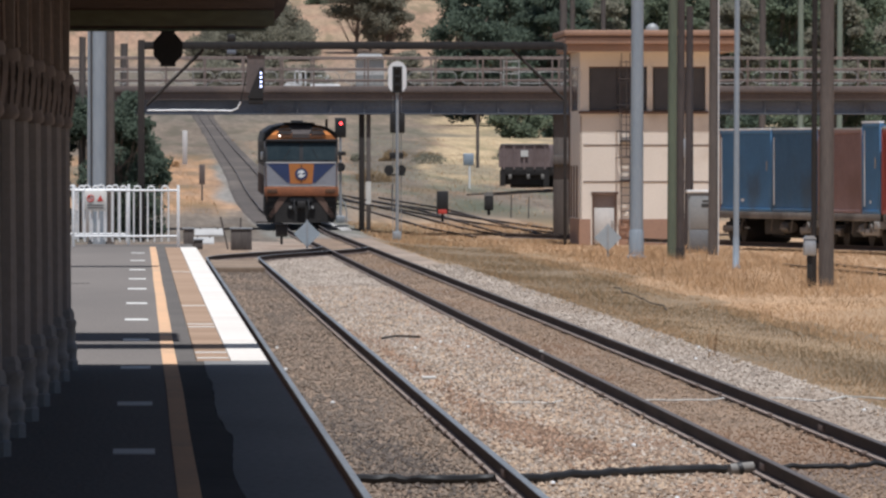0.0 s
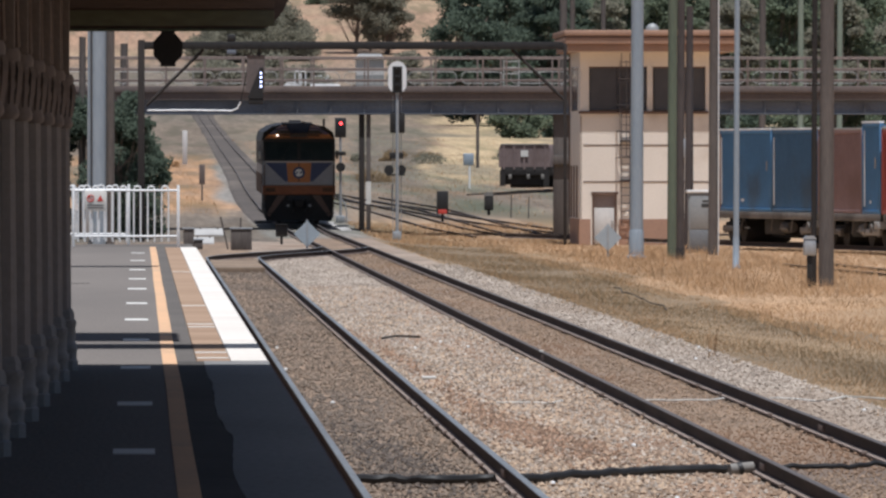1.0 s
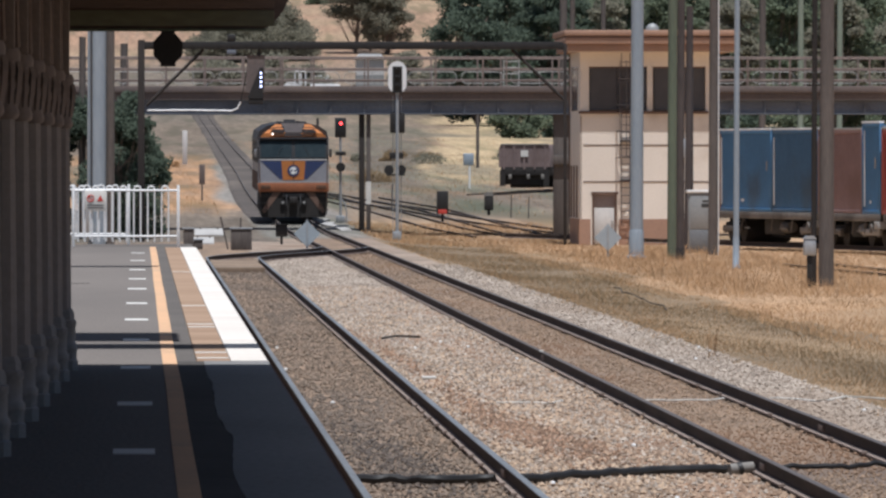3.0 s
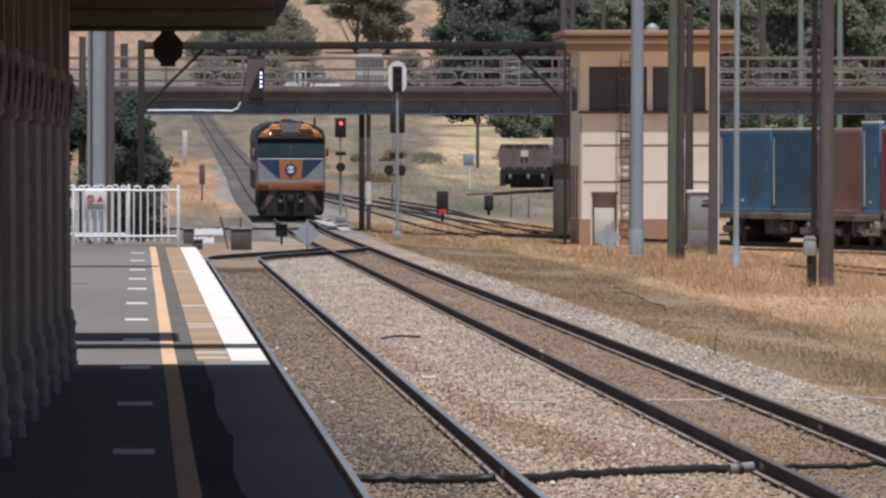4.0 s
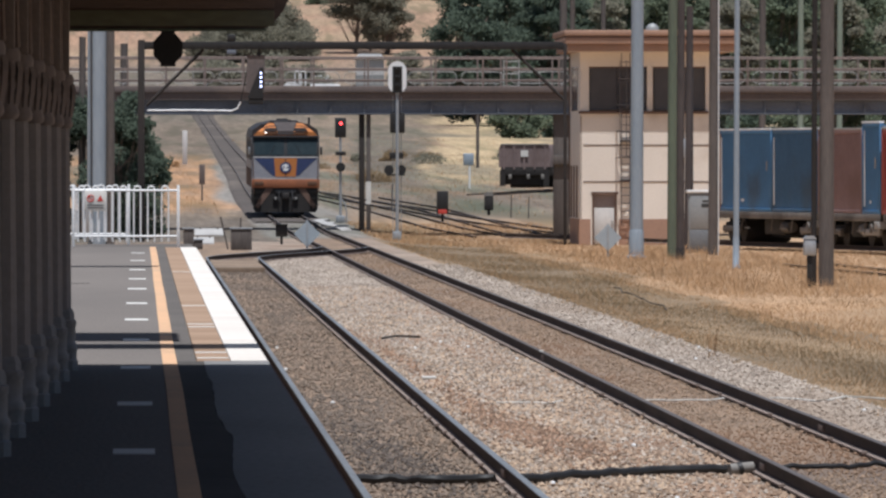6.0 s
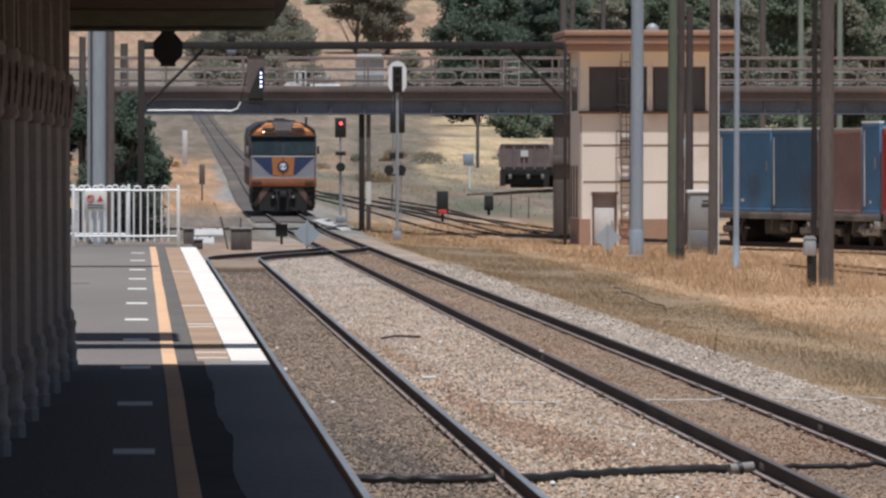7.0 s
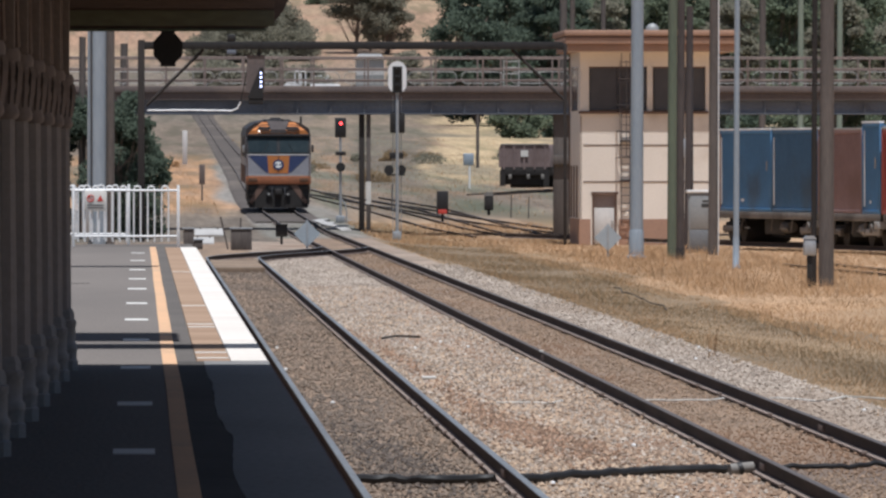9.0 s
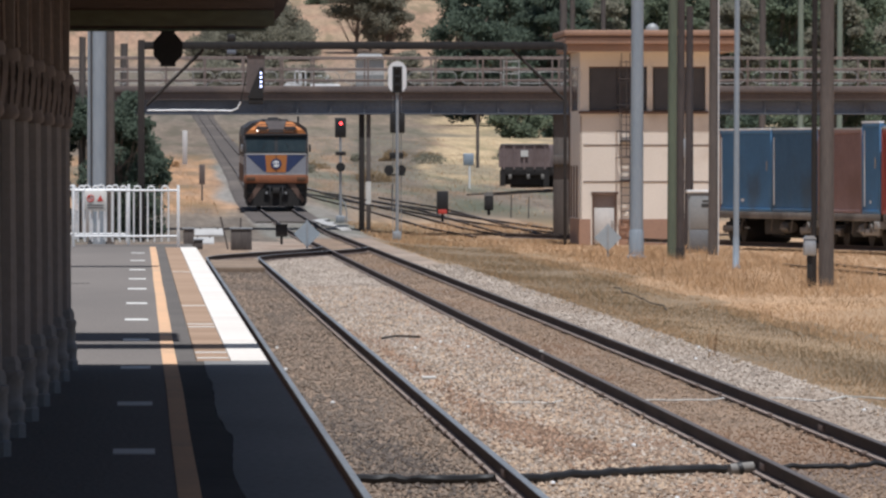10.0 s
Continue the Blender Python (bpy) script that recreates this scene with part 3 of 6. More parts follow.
drift("ballast_stones", 4.15, 108, 0.22, 10, 2600, 0.017, M["rusty_stone"], "rust-brown stained ballast stones beside the rail")
drift("ballast_stones", 4.45, 99, 0.38, 5, 3200, 0.017, M["rusty_stone"], "rust-brown stained ballast stones in a patch")
drift("ballast_stones", 3.95, 138, 0.14, 9, 1300, 0.017, M["rusty_stone"], "rust-brown stained ballast stones along the rail foot")
drift("ballast_stones", 2.5, 92, 0.45, 7, 2400, 0.017, M["sooty_stone"], "oil-blackened ballast stones inside the platform line")
drift("ballast_stones", 2.9, 74, 0.35, 3, 1500, 0.016, M["sooty_stone"], "oil-blackened ballast stones near the hose")
stones("ballast_stones", 7.6, 9.1, 44, 260, 42000, 0.022, M["pale_stone"], "pale grey ballast stones along the track shoulder")
stones("ballast_stones", 1.15, 3.35, 44, 250, 40000, 0.0195, M["dark_stone"], "dirty dark ballast stones inside the platform line")
stones("ballast_stones", 6.05, 7.45, 60, 300, 20000, 0.016, M["brown_stone"], "brownish ballast stones inside the main line")


def blades(name, count, place, tall, mat, label, lean=0.35, width=0.012):
    """Thin dry blades in loose clumps."""
    rng = np.random.default_rng(count)
    x, y = place(rng, count)
    z = np.array([ground_z(a, b) for a, b in zip(x, y)]) - 0.02
    patch = np.array([0.65 + 0.7 * (noise.noise(Vector((a * 0.5, b * 0.06, 1.0))) + 0.5) for a, b in zip(x, y)])
    h = tall * patch * (0.5 + rng.random(count))
    a = rng.random(count) * 6.28
    w = width * (0.6 + rng.random(count)) * (0.6 + y / 160)
    lx, ly = lean * h * (rng.random(count) - 0.5) * 2, lean * h * (rng.random(count) - 0.5) * 2
    P = np.stack([np.stack([x - w * np.cos(a), y - w * np.sin(a), z], -1), np.stack([x + w * np.cos(a), y + w * np.sin(a), z], -1),
                  np.stack([x + lx, y + ly, z + h], -1)], 1).reshape(-1, 3)
    F = np.arange(count * 3).reshape(-1, 3)
    return tagged(grown(name, P, F, mat), label, "dry grass", kind="stuff")


def span(x0, x1, y0, y1, power=1.0):
    return lambda rng, n: (x0 + (x1 - x0) * rng.random(n), y0 * (y1 / y0) ** (rng.random(n) ** power))


blades("dry_grass", 125000, span(12.5, 28, 100, 340), 0.11, M["straw"], "straw-coloured dry grass beside the line", 0.8, 0.0036)
blades("dry_grass", 90000, span(9.0, 13.2, 75, 330), 0.06, M["green_straw"], "short brownish-green grass strip by the ballast", 0.7, 0.004)
blades("dry_grass", 14000, span(9.4, 13.0, 75, 330), 0.075, M["straw"], "scattered straw tufts in the short grass strip", 0.7, 0.0035)
blades("dry_grass", 9000, span(8.8, 10.2, 70, 330), 0.07, M["straw"], "pale dry grass tufts along the ballast edge", 0.7, 0.004)
blades("dry_grass", 12000, span(6.1, 7.4, 55, 300), 0.04, M["green_straw"], "thin weeds growing between the main line rails", 0.8, 0.003)
blades("dry_grass", 9000, span(9.2, 18, 335, 410), 0.13, M["straw"], "straw-coloured dry grass by the bridge", 0.7, 0.006)
blades("tussock_grass", 5000, span(10.5, 46, 440, 1150), 0.15, M["straw"], "pale dry tussock grass on the slope beyond the bridge", 0.6, 0.004)
blades("tussock_grass", 4500, span(10.5, 40, 430, 950), 0.15, M["green_straw"], "brown-green tussock grass on the slope beyond the bridge", 0.6, 0.005)
blades("tussock_grass", 3500, span(-8, 4.0, 430, 900), 0.18, M["straw"], "orange dry tussock grass on the bank", 0.6, 0.004)
blades("dry_grass", 9000, span(14.0, 21.0, 215, 325), 0.26, M["straw"], "taller pale grass round the poles", 0.6, 0.0035)


# ---- platform ----
PZ, PX, PEND, PAINT = 1.23, 1.04, 168.0, 73.6


def build_platform():
    p = thing("platform", 0, 0, 0, "asphalt station platform with white-painted edge and yellow line", "platform", kind="structure")
    part("asphalt_surface", box(-7, 0.188, -25, PEND, 0.2, PZ), M["asphalt"], p, "worn grey asphalt")
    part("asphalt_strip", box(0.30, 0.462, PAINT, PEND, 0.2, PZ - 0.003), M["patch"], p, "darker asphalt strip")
    part("platform_wall", box(0.462, PX - 0.06, -25, PEND, -0.4, PZ - 0.09), M["brick"], p, "dark brick platform face")
    part("platform_core", box(-7, 0.46, -25, PEND - 0.01, -0.4, 0.2), M["brick"], p, "dark brick platform core")
    # yellow line, laid in hand-painted lengths that wander a little
    bm = bmesh.new()
    ys = [-25, 0, 30] + [40 + 3.0 * i for i in range(43)]
    prev = None
    for y in ys + [PEND]:
        w = 0.012 * noise.noise(Vector((y * 0.07, 2, 0)))
        ring = [bm.verts.new((x + w, y, z)) for x, z in ((0.186, PZ - 0.05), (0.186, PZ + 0.003), (0.302, PZ + 0.003), (0.302, PZ - 0.05))]
        if prev:
            for k in range(3):
                bm.faces.new((prev[k], prev[k + 1], ring[k + 1], ring[k]))
        prev = ring
    part("yellow_line", bm, M["yellow"], p, "faded yellow safety line")
    # white coping slabs and tan paving slabs
    slab, tile = box(-0.15, 0.15, 0.006, 1.194, -0.10, 0.004, 0.006), box(-0.137, 0.137, 0.004, 1.196, -0.10, 0.0, 0.004)
    slab, tile = mesh_of("coping_slab", slab, M["coping"]), mesh_of("paving_slab", tile, M["tan"])
    i = 0
    y = PAINT
    while y + 1.2 <= PEND + 0.01:
        for name, me, x in (("coping_slab", slab, 0.893), ("paving_slab", tile, 0.603)):
            o = new(name, me)
            o.parent, o.location = p, (x, y, PZ)
        y += 1.2
    # below the canopy: concrete edge and bitumen strip, canopy shade put into their colours, with an uneven seam
    # between them
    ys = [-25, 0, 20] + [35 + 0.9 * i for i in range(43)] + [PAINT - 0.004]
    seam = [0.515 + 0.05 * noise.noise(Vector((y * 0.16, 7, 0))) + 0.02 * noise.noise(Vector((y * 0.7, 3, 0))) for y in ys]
    for name, mat, zt, label in (("bitumen_strip", "bitumen", PZ - 0.003, "bitumen strip darkened in colour for the canopy shade"), ("concrete_edge", "shaded_concrete", PZ, "concrete platform edge darkened in colour for the canopy shade")):
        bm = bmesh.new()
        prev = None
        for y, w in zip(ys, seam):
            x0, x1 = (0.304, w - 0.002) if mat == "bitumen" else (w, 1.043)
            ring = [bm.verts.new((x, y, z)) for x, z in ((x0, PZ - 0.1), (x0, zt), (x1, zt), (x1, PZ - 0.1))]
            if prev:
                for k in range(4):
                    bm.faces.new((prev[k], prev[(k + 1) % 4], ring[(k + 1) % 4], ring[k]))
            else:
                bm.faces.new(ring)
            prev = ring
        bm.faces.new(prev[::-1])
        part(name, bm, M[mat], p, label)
    for y, x0, x1 in ((119.0, -1.0, -0.66),):
        part("dark_line", bm_tube(bmesh.new(), [(x0 + (x1 - x0) * i / 8, y + 0.5 * noise.noise(Vector((i * 0.6, y, 0))), PZ) for i in range(9)], 0.006, 5), M["bitumen"], p, "thin dark line across the asphalt")
    for y in (74.6, 76.7, 88.3, 89.8, 101.0, 131.0):
        part("cross_line", box(0.47, 0.735, y - 0.13, y + 0.13, PZ - 0.002, PZ + 0.004), M["white"], p, "faded white cross line")
    for y in (50.8, 60.7, 71.2, 82.0, 92.3, 102.7, 114.0, 123.4, 133.5, 145.6, 157.0):
        part("marker_plate", box(-0.15, 0.085, y - 0.42, y + 0.42, PZ - 0.002, PZ + 0.005), M["white"], p, "worn white marker dash")


build_platform()


def build_fence():
    """Steel fence with hooped tops across the platform end."""
    def panel(x0, x1, y, label, turn=0.0):
        f = thing("platform_fence", x0, y, PZ, label, "fence", "fence panels at the platform end", turn=turn)
        L = x1 - x0
        for x in (0.03, L - 0.03):
            part("post", box(x - 0.026, x + 0.026, -0.026, 0.026, 0, 1.15, 0.006), M["fence"], f)
        for z in (0.20, 1.05):
            part("rail", rod((0, 0, z), (L, 0, z), 0.020), M["fence"], f)
        n = int((L - 0.1) / 0.265)
        for i in range(n):
            a = 0.10 + i * (L - 0.2) / n + 0.02
            b = a + 0.125
            pts = [(a, 0, 0.10), (a, 0, 1.06)] + [((a + b) / 2 - 0.0625 * math.cos(t * math.pi / 6), 0, 1.07 + 0.0625 * math.sin(t * math.pi / 6)) for t in range(1, 6)] + [(b, 0, 1.06), (b, 0, 0.10)]
            part("hoop_bar", bm_tube(bmesh.new(), pts, 0.016), M["fence"], f)
        return f
    panel(-1.26, 0.745, PEND - 0.3, "white steel fence with hooped bars at the platform end")
    panel(-3.3, -1.30, PEND - 0.3, "white steel fence with hooped bars at the platform end")
    panel(-2.0, -0.18, PEND + 4.5, "white hooped steel fence behind the platform end")
    bm = box(-2.0, 1.0, PEND - 0.01, PEND + 7, -0.4, PZ - 0.01)
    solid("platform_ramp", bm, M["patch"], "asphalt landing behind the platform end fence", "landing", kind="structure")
    s = thing("warning_sign", -0.82, PEND - 0.345, 2.09, "white warning sign with red prohibition symbols", "sign")
    part("panel", box(-0.20, 0.20, -0.01, 0.01, -0.19, 0.19, 0.004), M["white"], s)
    bm = bmesh.new()
    bm_tube(bm, [(-0.09 + 0.062 * math.cos(t * math.pi / 8), -0.014, 0.045 + 0.062 * math.sin(t * math.pi / 8)) for t in range(17)], 0.010, 6)
    bm_rod(bm, (-0.13, -0.014, 0.085), (-0.05, -0.014, 0.005), 0.009, n=6)
    part("prohibition_ring", bm, M["sign_red"], s, "red ring with a slash")
    part("warning_triangle", prism([(0.03, -0.01), (0.15, -0.01), (0.09, 0.105)], -0.016, -0.012), M["sign_red"], s, "red triangle")
    for k in range(2):
        part("text_bar", box(-0.15, 0.15, -0.014, -0.011, -0.09 - 0.05 * k, -0.07 - 0.05 * k), M["sign_dark"], s)


build_fence()


# ---- station canopy ----
CEND = 71.4


def build_canopy():
    c = thing("platform_canopy", 0, 0, 0, "dark brown timber station canopy with deep edge beam", "canopy", kind="structure")
    part("roof_sheet", box(-6.5, 1.19, -24, CEND, 4.62, 4.70), M["roofing"], c)
    # end valance with a rounded outer corner
    o = [(-6.5, 3.90), (0.98, 3.90), (1.05, 3.94), (1.13, 4.04), (1.18, 4.14), (1.19, 4.22), (1.19, 4.62), (-6.5, 4.62)]
    part("end_valance", prism(o, CEND - 0.12, CEND), M["canopy"], c, "dark boarded end valance")
    # lowest board and bead are coloured as a greenish edge lit from below
    for k in range(5):
        part("valance_board", box(-6.5, 1.06, CEND - 0.14, CEND - 0.12, 3.92 + 0.14 * k, 4.045 + 0.14 * k, 0.005), M["lit_green" if k == 0 else "canopy"], c, "dark horizontal board")
    part("bottom_bead", box(-6.5, 1.0, CEND - 0.16, CEND + 0.01, 3.88, 3.90, 0.004), M["green_timber"], c, "green bottom bead standing for the edge lit from below")
    part("edge_beam", box(1.0, 1.15, -24, CEND - 0.12, 4.25, 4.62), M["canopy"], c)
    part("wall_beam", box(-0.72, -0.52, -24, CEND - 0.12, 4.15, 4.62), M["canopy"], c)
    y = 1.0
    while y < CEND - 1:
        part("rafter", box(-6.4, 1.0, y, y + 0.1, 4.42, 4.62), M["canopy"], c)
        y += 3.35
    part("ceiling_board", box(-6.5, 1.0, -24, CEND - 0.12, 4.60, 4.618), M["canopy"], c)
    # two walls out of view, added to keep sky light from under the canopy
    w = solid("blocking_wall", box(-7.1, -6.6, -25, CEND + 30, 0.2, 4.7), M["brick"], "added unseen dark wall closing the canopy's left side to light", "wall", kind="structure")
    solid("blocking_wall", box(-7, 1.0, -25.4, -25, -0.4, 4.7), M["brick"], "added unseen dark wall closing the platform's near end to light", "wall", kind="structure")


build_canopy()


def build_columns():
    def column(x, y, first=[None]):
        if first[0] is None:
            t = thing("canopy_column", x, y, PZ, "painted cast-iron canopy column with moulded capital and plinth", "column", "columns along the platform canopy")
            part("plinth", bm_lathe(bmesh.new(), [(0.14, 0), (0.14, 0.08), (0.13, 0.09), (0.13, 0.15), (0.136, 0.16), (0.136, 0.20), (0.12, 0.22), (0.12, 0.34), (0.127, 0.35), (0.127, 0.39), (0.112, 0.40), (0.112, 0.44), (0.098, 0.48)], 8), M["plinth"], t, "grey octagonal plinth")
            bm = bmesh.new()
            n = 20
            lo, hi = [], []
            for i in range(n):
                r = 1.0 if i % 2 else 0.95
                a = 2 * math.pi * i / n
                lo.append(bm.verts.new((0.092 * r * math.cos(a), 0.092 * r * math.sin(a), 0.47)))
                hi.append(bm.verts.new((0.078 * r * math.cos(a), 0.078 * r * math.sin(a), 2.0)))
            for i in range(n):
                j = (i + 1) % n
                bm.faces.new((lo[i], lo[j], hi[j], hi[i]))
            part("shaft", bm, M["column"], t, "fluted shaft", smooth=False)
            part("capital", bm_lathe(bmesh.new(), [(0.085, 1.88), (0.100, 1.90), (0.100, 1.93), (0.092, 1.95), (0.095, 2.04), (0.105, 2.07), (0.105, 2.10), (0.100, 2.12), (0.104, 2.20), (0.108, 2.24), (0.108, 2.27), (0.095, 2.30)], 16), M["column_rust"], t, "brown moulded capital")
            for k in range(12):
                a = k * math.pi / 6
                part("capital_leaf", bm_tube(bmesh.new(), [(0.085 * math.cos(a), 0.085 * math.sin(a), 1.97), (0.100 * math.cos(a), 0.100 * math.sin(a), 2.06), (0.112 * math.cos(a), 0.112 * math.sin(a), 2.17), (0.104 * math.cos(a), 0.104 * math.sin(a), 2.22)], 0.016, 5), M["column_rust"], t)
            part("upper_shaft", box(-0.075, 0.075, -0.075, 0.075, 2.29, 3.0, 0.01), M["column_rust"], t, "brown square post")
            for s in (-1, 1):
                pts = [(0, s * 0.07, 2.36)] + [(0, s * (0.07 + 0.85 * math.sin(k * math.pi / 12)), 2.36 + 0.56 * (1 - math.cos(k * math.pi / 12))) for k in range(1, 7)]
                part("bracket", bm_tube(bmesh.new(), pts, 0.03), M["canopy"], t, "curved iron bracket")
            first[0] = t
            return t
        return copy_thing(first[0], pose(x, y, PZ))
    for i in range(-17, 10):
        y = 40.0 + 3.35 * i
        column(-0.85 + 0.0115 * (y - 50), y)


build_columns()


def build_lamp():
    y, x, z = 71.32, 0.223, 3.745
    t = thing("hanging_lamp", x, y, z, "black octagonal lantern hanging from the canopy end", "lamp")
    part("stem", box(-0.055, 0.055, -0.05, 0.05, 0.10, 0.135, 0.005), M["black"], t)
    part("body", prism([(0.124 * math.cos(math.radians(22.5 + 45 * k)), 0.138 * math.sin(math.radians(22.5 + 45 * k))) for k in range(8)], -0.10, 0.10), M["black"], t)
    part("foot", box(-0.06, 0.06, -0.06, 0.06, -0.142, -0.12, 0.005), M["black"], t)


build_lamp()


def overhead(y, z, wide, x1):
    """An added, unseen post behind the columns; its arm above the view is there to throw a bar of shade on the
    platform.
    """
    t = thing("cantilever_post", -4.2, y, PZ, "added unseen post and board that throw shade on the platform", "post")
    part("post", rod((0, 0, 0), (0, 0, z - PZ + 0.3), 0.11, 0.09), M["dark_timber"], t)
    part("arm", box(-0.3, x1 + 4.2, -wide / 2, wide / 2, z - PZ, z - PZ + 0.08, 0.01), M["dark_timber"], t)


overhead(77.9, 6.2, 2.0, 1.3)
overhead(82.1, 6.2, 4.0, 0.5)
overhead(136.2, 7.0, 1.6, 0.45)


# ---- line-side posts and poles ----
def pole(name, x, y, top, r, mat, label, category="pole", r_top=None, base=None, group=""):
    z = ground_z(x, y) - 0.05
    t = thing(name, x, y, z, label, category, group)
    part("shaft", rod((0, 0, 0), (0.004 * (top - z), 0, top - z), r, r_top or r * 0.86, 14), mat, t)
    if base:
        part("base", bm_lathe(bmesh.new(), [(r * 1.5, 0), (r * 1.5, 0.12), (r * 1.12, 0.16), (r * 1.08, 0.95), (r, 1.0)], 14), base, t, "heavier base")
    return t


p = pole("light_pole", 16.5, 300, 13.0, 0.225, M["blue_steel"], "tall smooth blue-grey steel light pole", base=M["blue_steel"])
pole("timber_pole", 17.56, 298, 12.0, 0.155, M["green_timber"], "green-stained timber pole behind a darker pole", r_top=0.15)
t = pole("timber_pole", 17.60, 294, 12.0, 0.13, M["dark_brown"], "dark brown timber pole beside a green one", r_top=0.115)
part("foot", bm_lathe(bmesh.new(), [(0.15, 0), (0.15, 0.42), (0.135, 0.46)], 12), M["dark_timber"], t, "tarred foot")
part("bracket", box(0.10, 0.16, -0.16, -0.06, 3.4, 4.0, 0.01), M["steel"], t, "pale steel bracket")
pole("timber_pole", 19.58, 322, 8.3, 0.165, M["dark_brown"], "dark weathered timber pole behind a cabinet", r_top=0.12)
t = pole("timber_pole", 19.68, 310, 11.0, 0.165, M["timber"], "weathered grey timber pole with a pale conduit")
part("conduit", rod((0.185, -0.05, 0), (0.20, -0.05, 11.0), 0.022, n=6), M["fence"], t, "pale conduit")
pole("lamp_post", 17.9, 271, 10.0, 0.090, M["blue_steel"], "slim blue-grey steel lamp post", base=M["blue_steel"])
pole("timber_pole", 17.72, 233, 9.5, 0.20, M["timber"], "thick weathered timber pole in dry grass")
pole("timber_pole", 17.43, 233.4, 9.5, 0.075, M["dark_timber"], "thin dark post fixed beside a timber pole", r_top=0.07)
t = pole("light_pole", -0.905, 188, 9.0, 0.20, M["blue_steel"], "tall blue-grey steel pole beyond the platform fence", r_top=0.19)
part("conduit", rod((-0.09, -0.21, 0), (-0.09, -0.21, 9.0), 0.016), M["dark_timber"], t, "thin dark conduit")
part("conduit", rod((-0.155, -0.16, 0), (-0.155, -0.16, 9.0), 0.022), M["blue_steel"], t, "thin grey conduit")
part("stay", rod((0.29, 0.05, 0), (0.29, 0.05, 9.0), 0.10), M["timber"], t, "brown timber backing post")
part("junction_box", box(-0.30, -0.08, -0.34, -0.20, 1.6, 2.52, 0.02), M["steel"], t, "grey junction box")
for x, y, top, r, m in ((-2.25, 352, 7.6, 0.15, "timber"), (-0.75, 420, 8.2, 0.20, "timber"), (31.6, 432, 16, 0.15, "pale_timber"), (34.25, 442, 16, 0.15, "pale_timber"),
                        (28.6, 415, 15, 0.16, "timber"), (19.6, 410, 15, 0.13, "timber"), (20.6, 440, 16, 0.20, "timber"), (22.8, 445, 15, 0.13, "timber"), (38.0, 455, 15, 0.14, "timber"), (28.6, 765, 7.6, 0.15, "timber")):
    pole("timber_pole", x, y, top, r, M[m], "distant timber pole rising above the bridge" if y > 400 else "weathered timber pole beside the bridge", group="poles beyond the bridge")


def build_cabinet():
    t = thing("relay_cabinet", 19.78, 318, ground_z(19.78, 318), "grey steel line-side cabinet with bright top and small label", "cabinet")
    part("body", box(-0.46, 0.46, -0.3, 0.3, 0.0, 2.12, 0.02), M["cabinet"], t)
    part("lid", box(-0.52, 0.52, -0.36, 0.36, 2.12, 2.22, 0.015), M["fence"], t, "pale bright lid")
    part("door", box(-0.41, 0.41, -0.325, -0.30, 0.85, 2.02, 0.01), M["cabinet"], t)
    part("lower_panel", box(-0.41, 0.41, -0.325, -0.30, 0.1, 0.82, 0.01), M["cabinet_low"], t, "darker lower panel")
    part("label_plate", box(-0.02, 0.26, -0.332, -0.326, 1.62, 1.74), M["sign_dark"], t, "dark unreadable label")
    part("label_plate", box(0.02, 0.22, -0.332, -0.326, 1.80, 1.86), M["sign_dark"], t, "dark unreadable label")
    t = thing("meter_box", 17.22, 232, ground_z(17.22, 232), "small pale grey box on a black stand", "box")
    part("stand", box(-0.07, 0.07, -0.07, 0.07, 0, 0.86, 0.01), M["black"], t)
    part("box", box(-0.16, 0.16, -0.14, 0.14, 0.82, 1.24, 0.04), M["steel"], t)
    part("cap", prism([(-0.18, 1.24), (0.18, 1.24), (0.10, 1.33), (-0.10, 1.33)], -0.15, 0.15), M["steel"], t)


build_cabinet()


def diamond(x, y, z0, side, label):
    t = thing("diamond_sign", x, y, z0, label, "sign", "diamond signs by the track")
    h = side * 0.7071
    part("post", rod((0, 0, -0.1), (0, 0, 1.08), 0.035), M["steel"], t)
    part("plate", prism([(-h, 0.62), (0, 0.62 - h), (h, 0.62), (0, 0.62 + h)], -0.05, -0.035), M["diamond"], t)
    part("stiffener", box(-0.03, 0.03, -0.075, -0.05, 0.62 - h * 0.8, 0.62 + h * 0.8), M["steel"], t)


diamond(5.37, 290, -0.17, 0.60, "pale blue-grey diamond sign on a short post between tracks")
diamond(15.55, 300, -0.38, 0.64, "pale blue-grey diamond sign on a short post in grass")


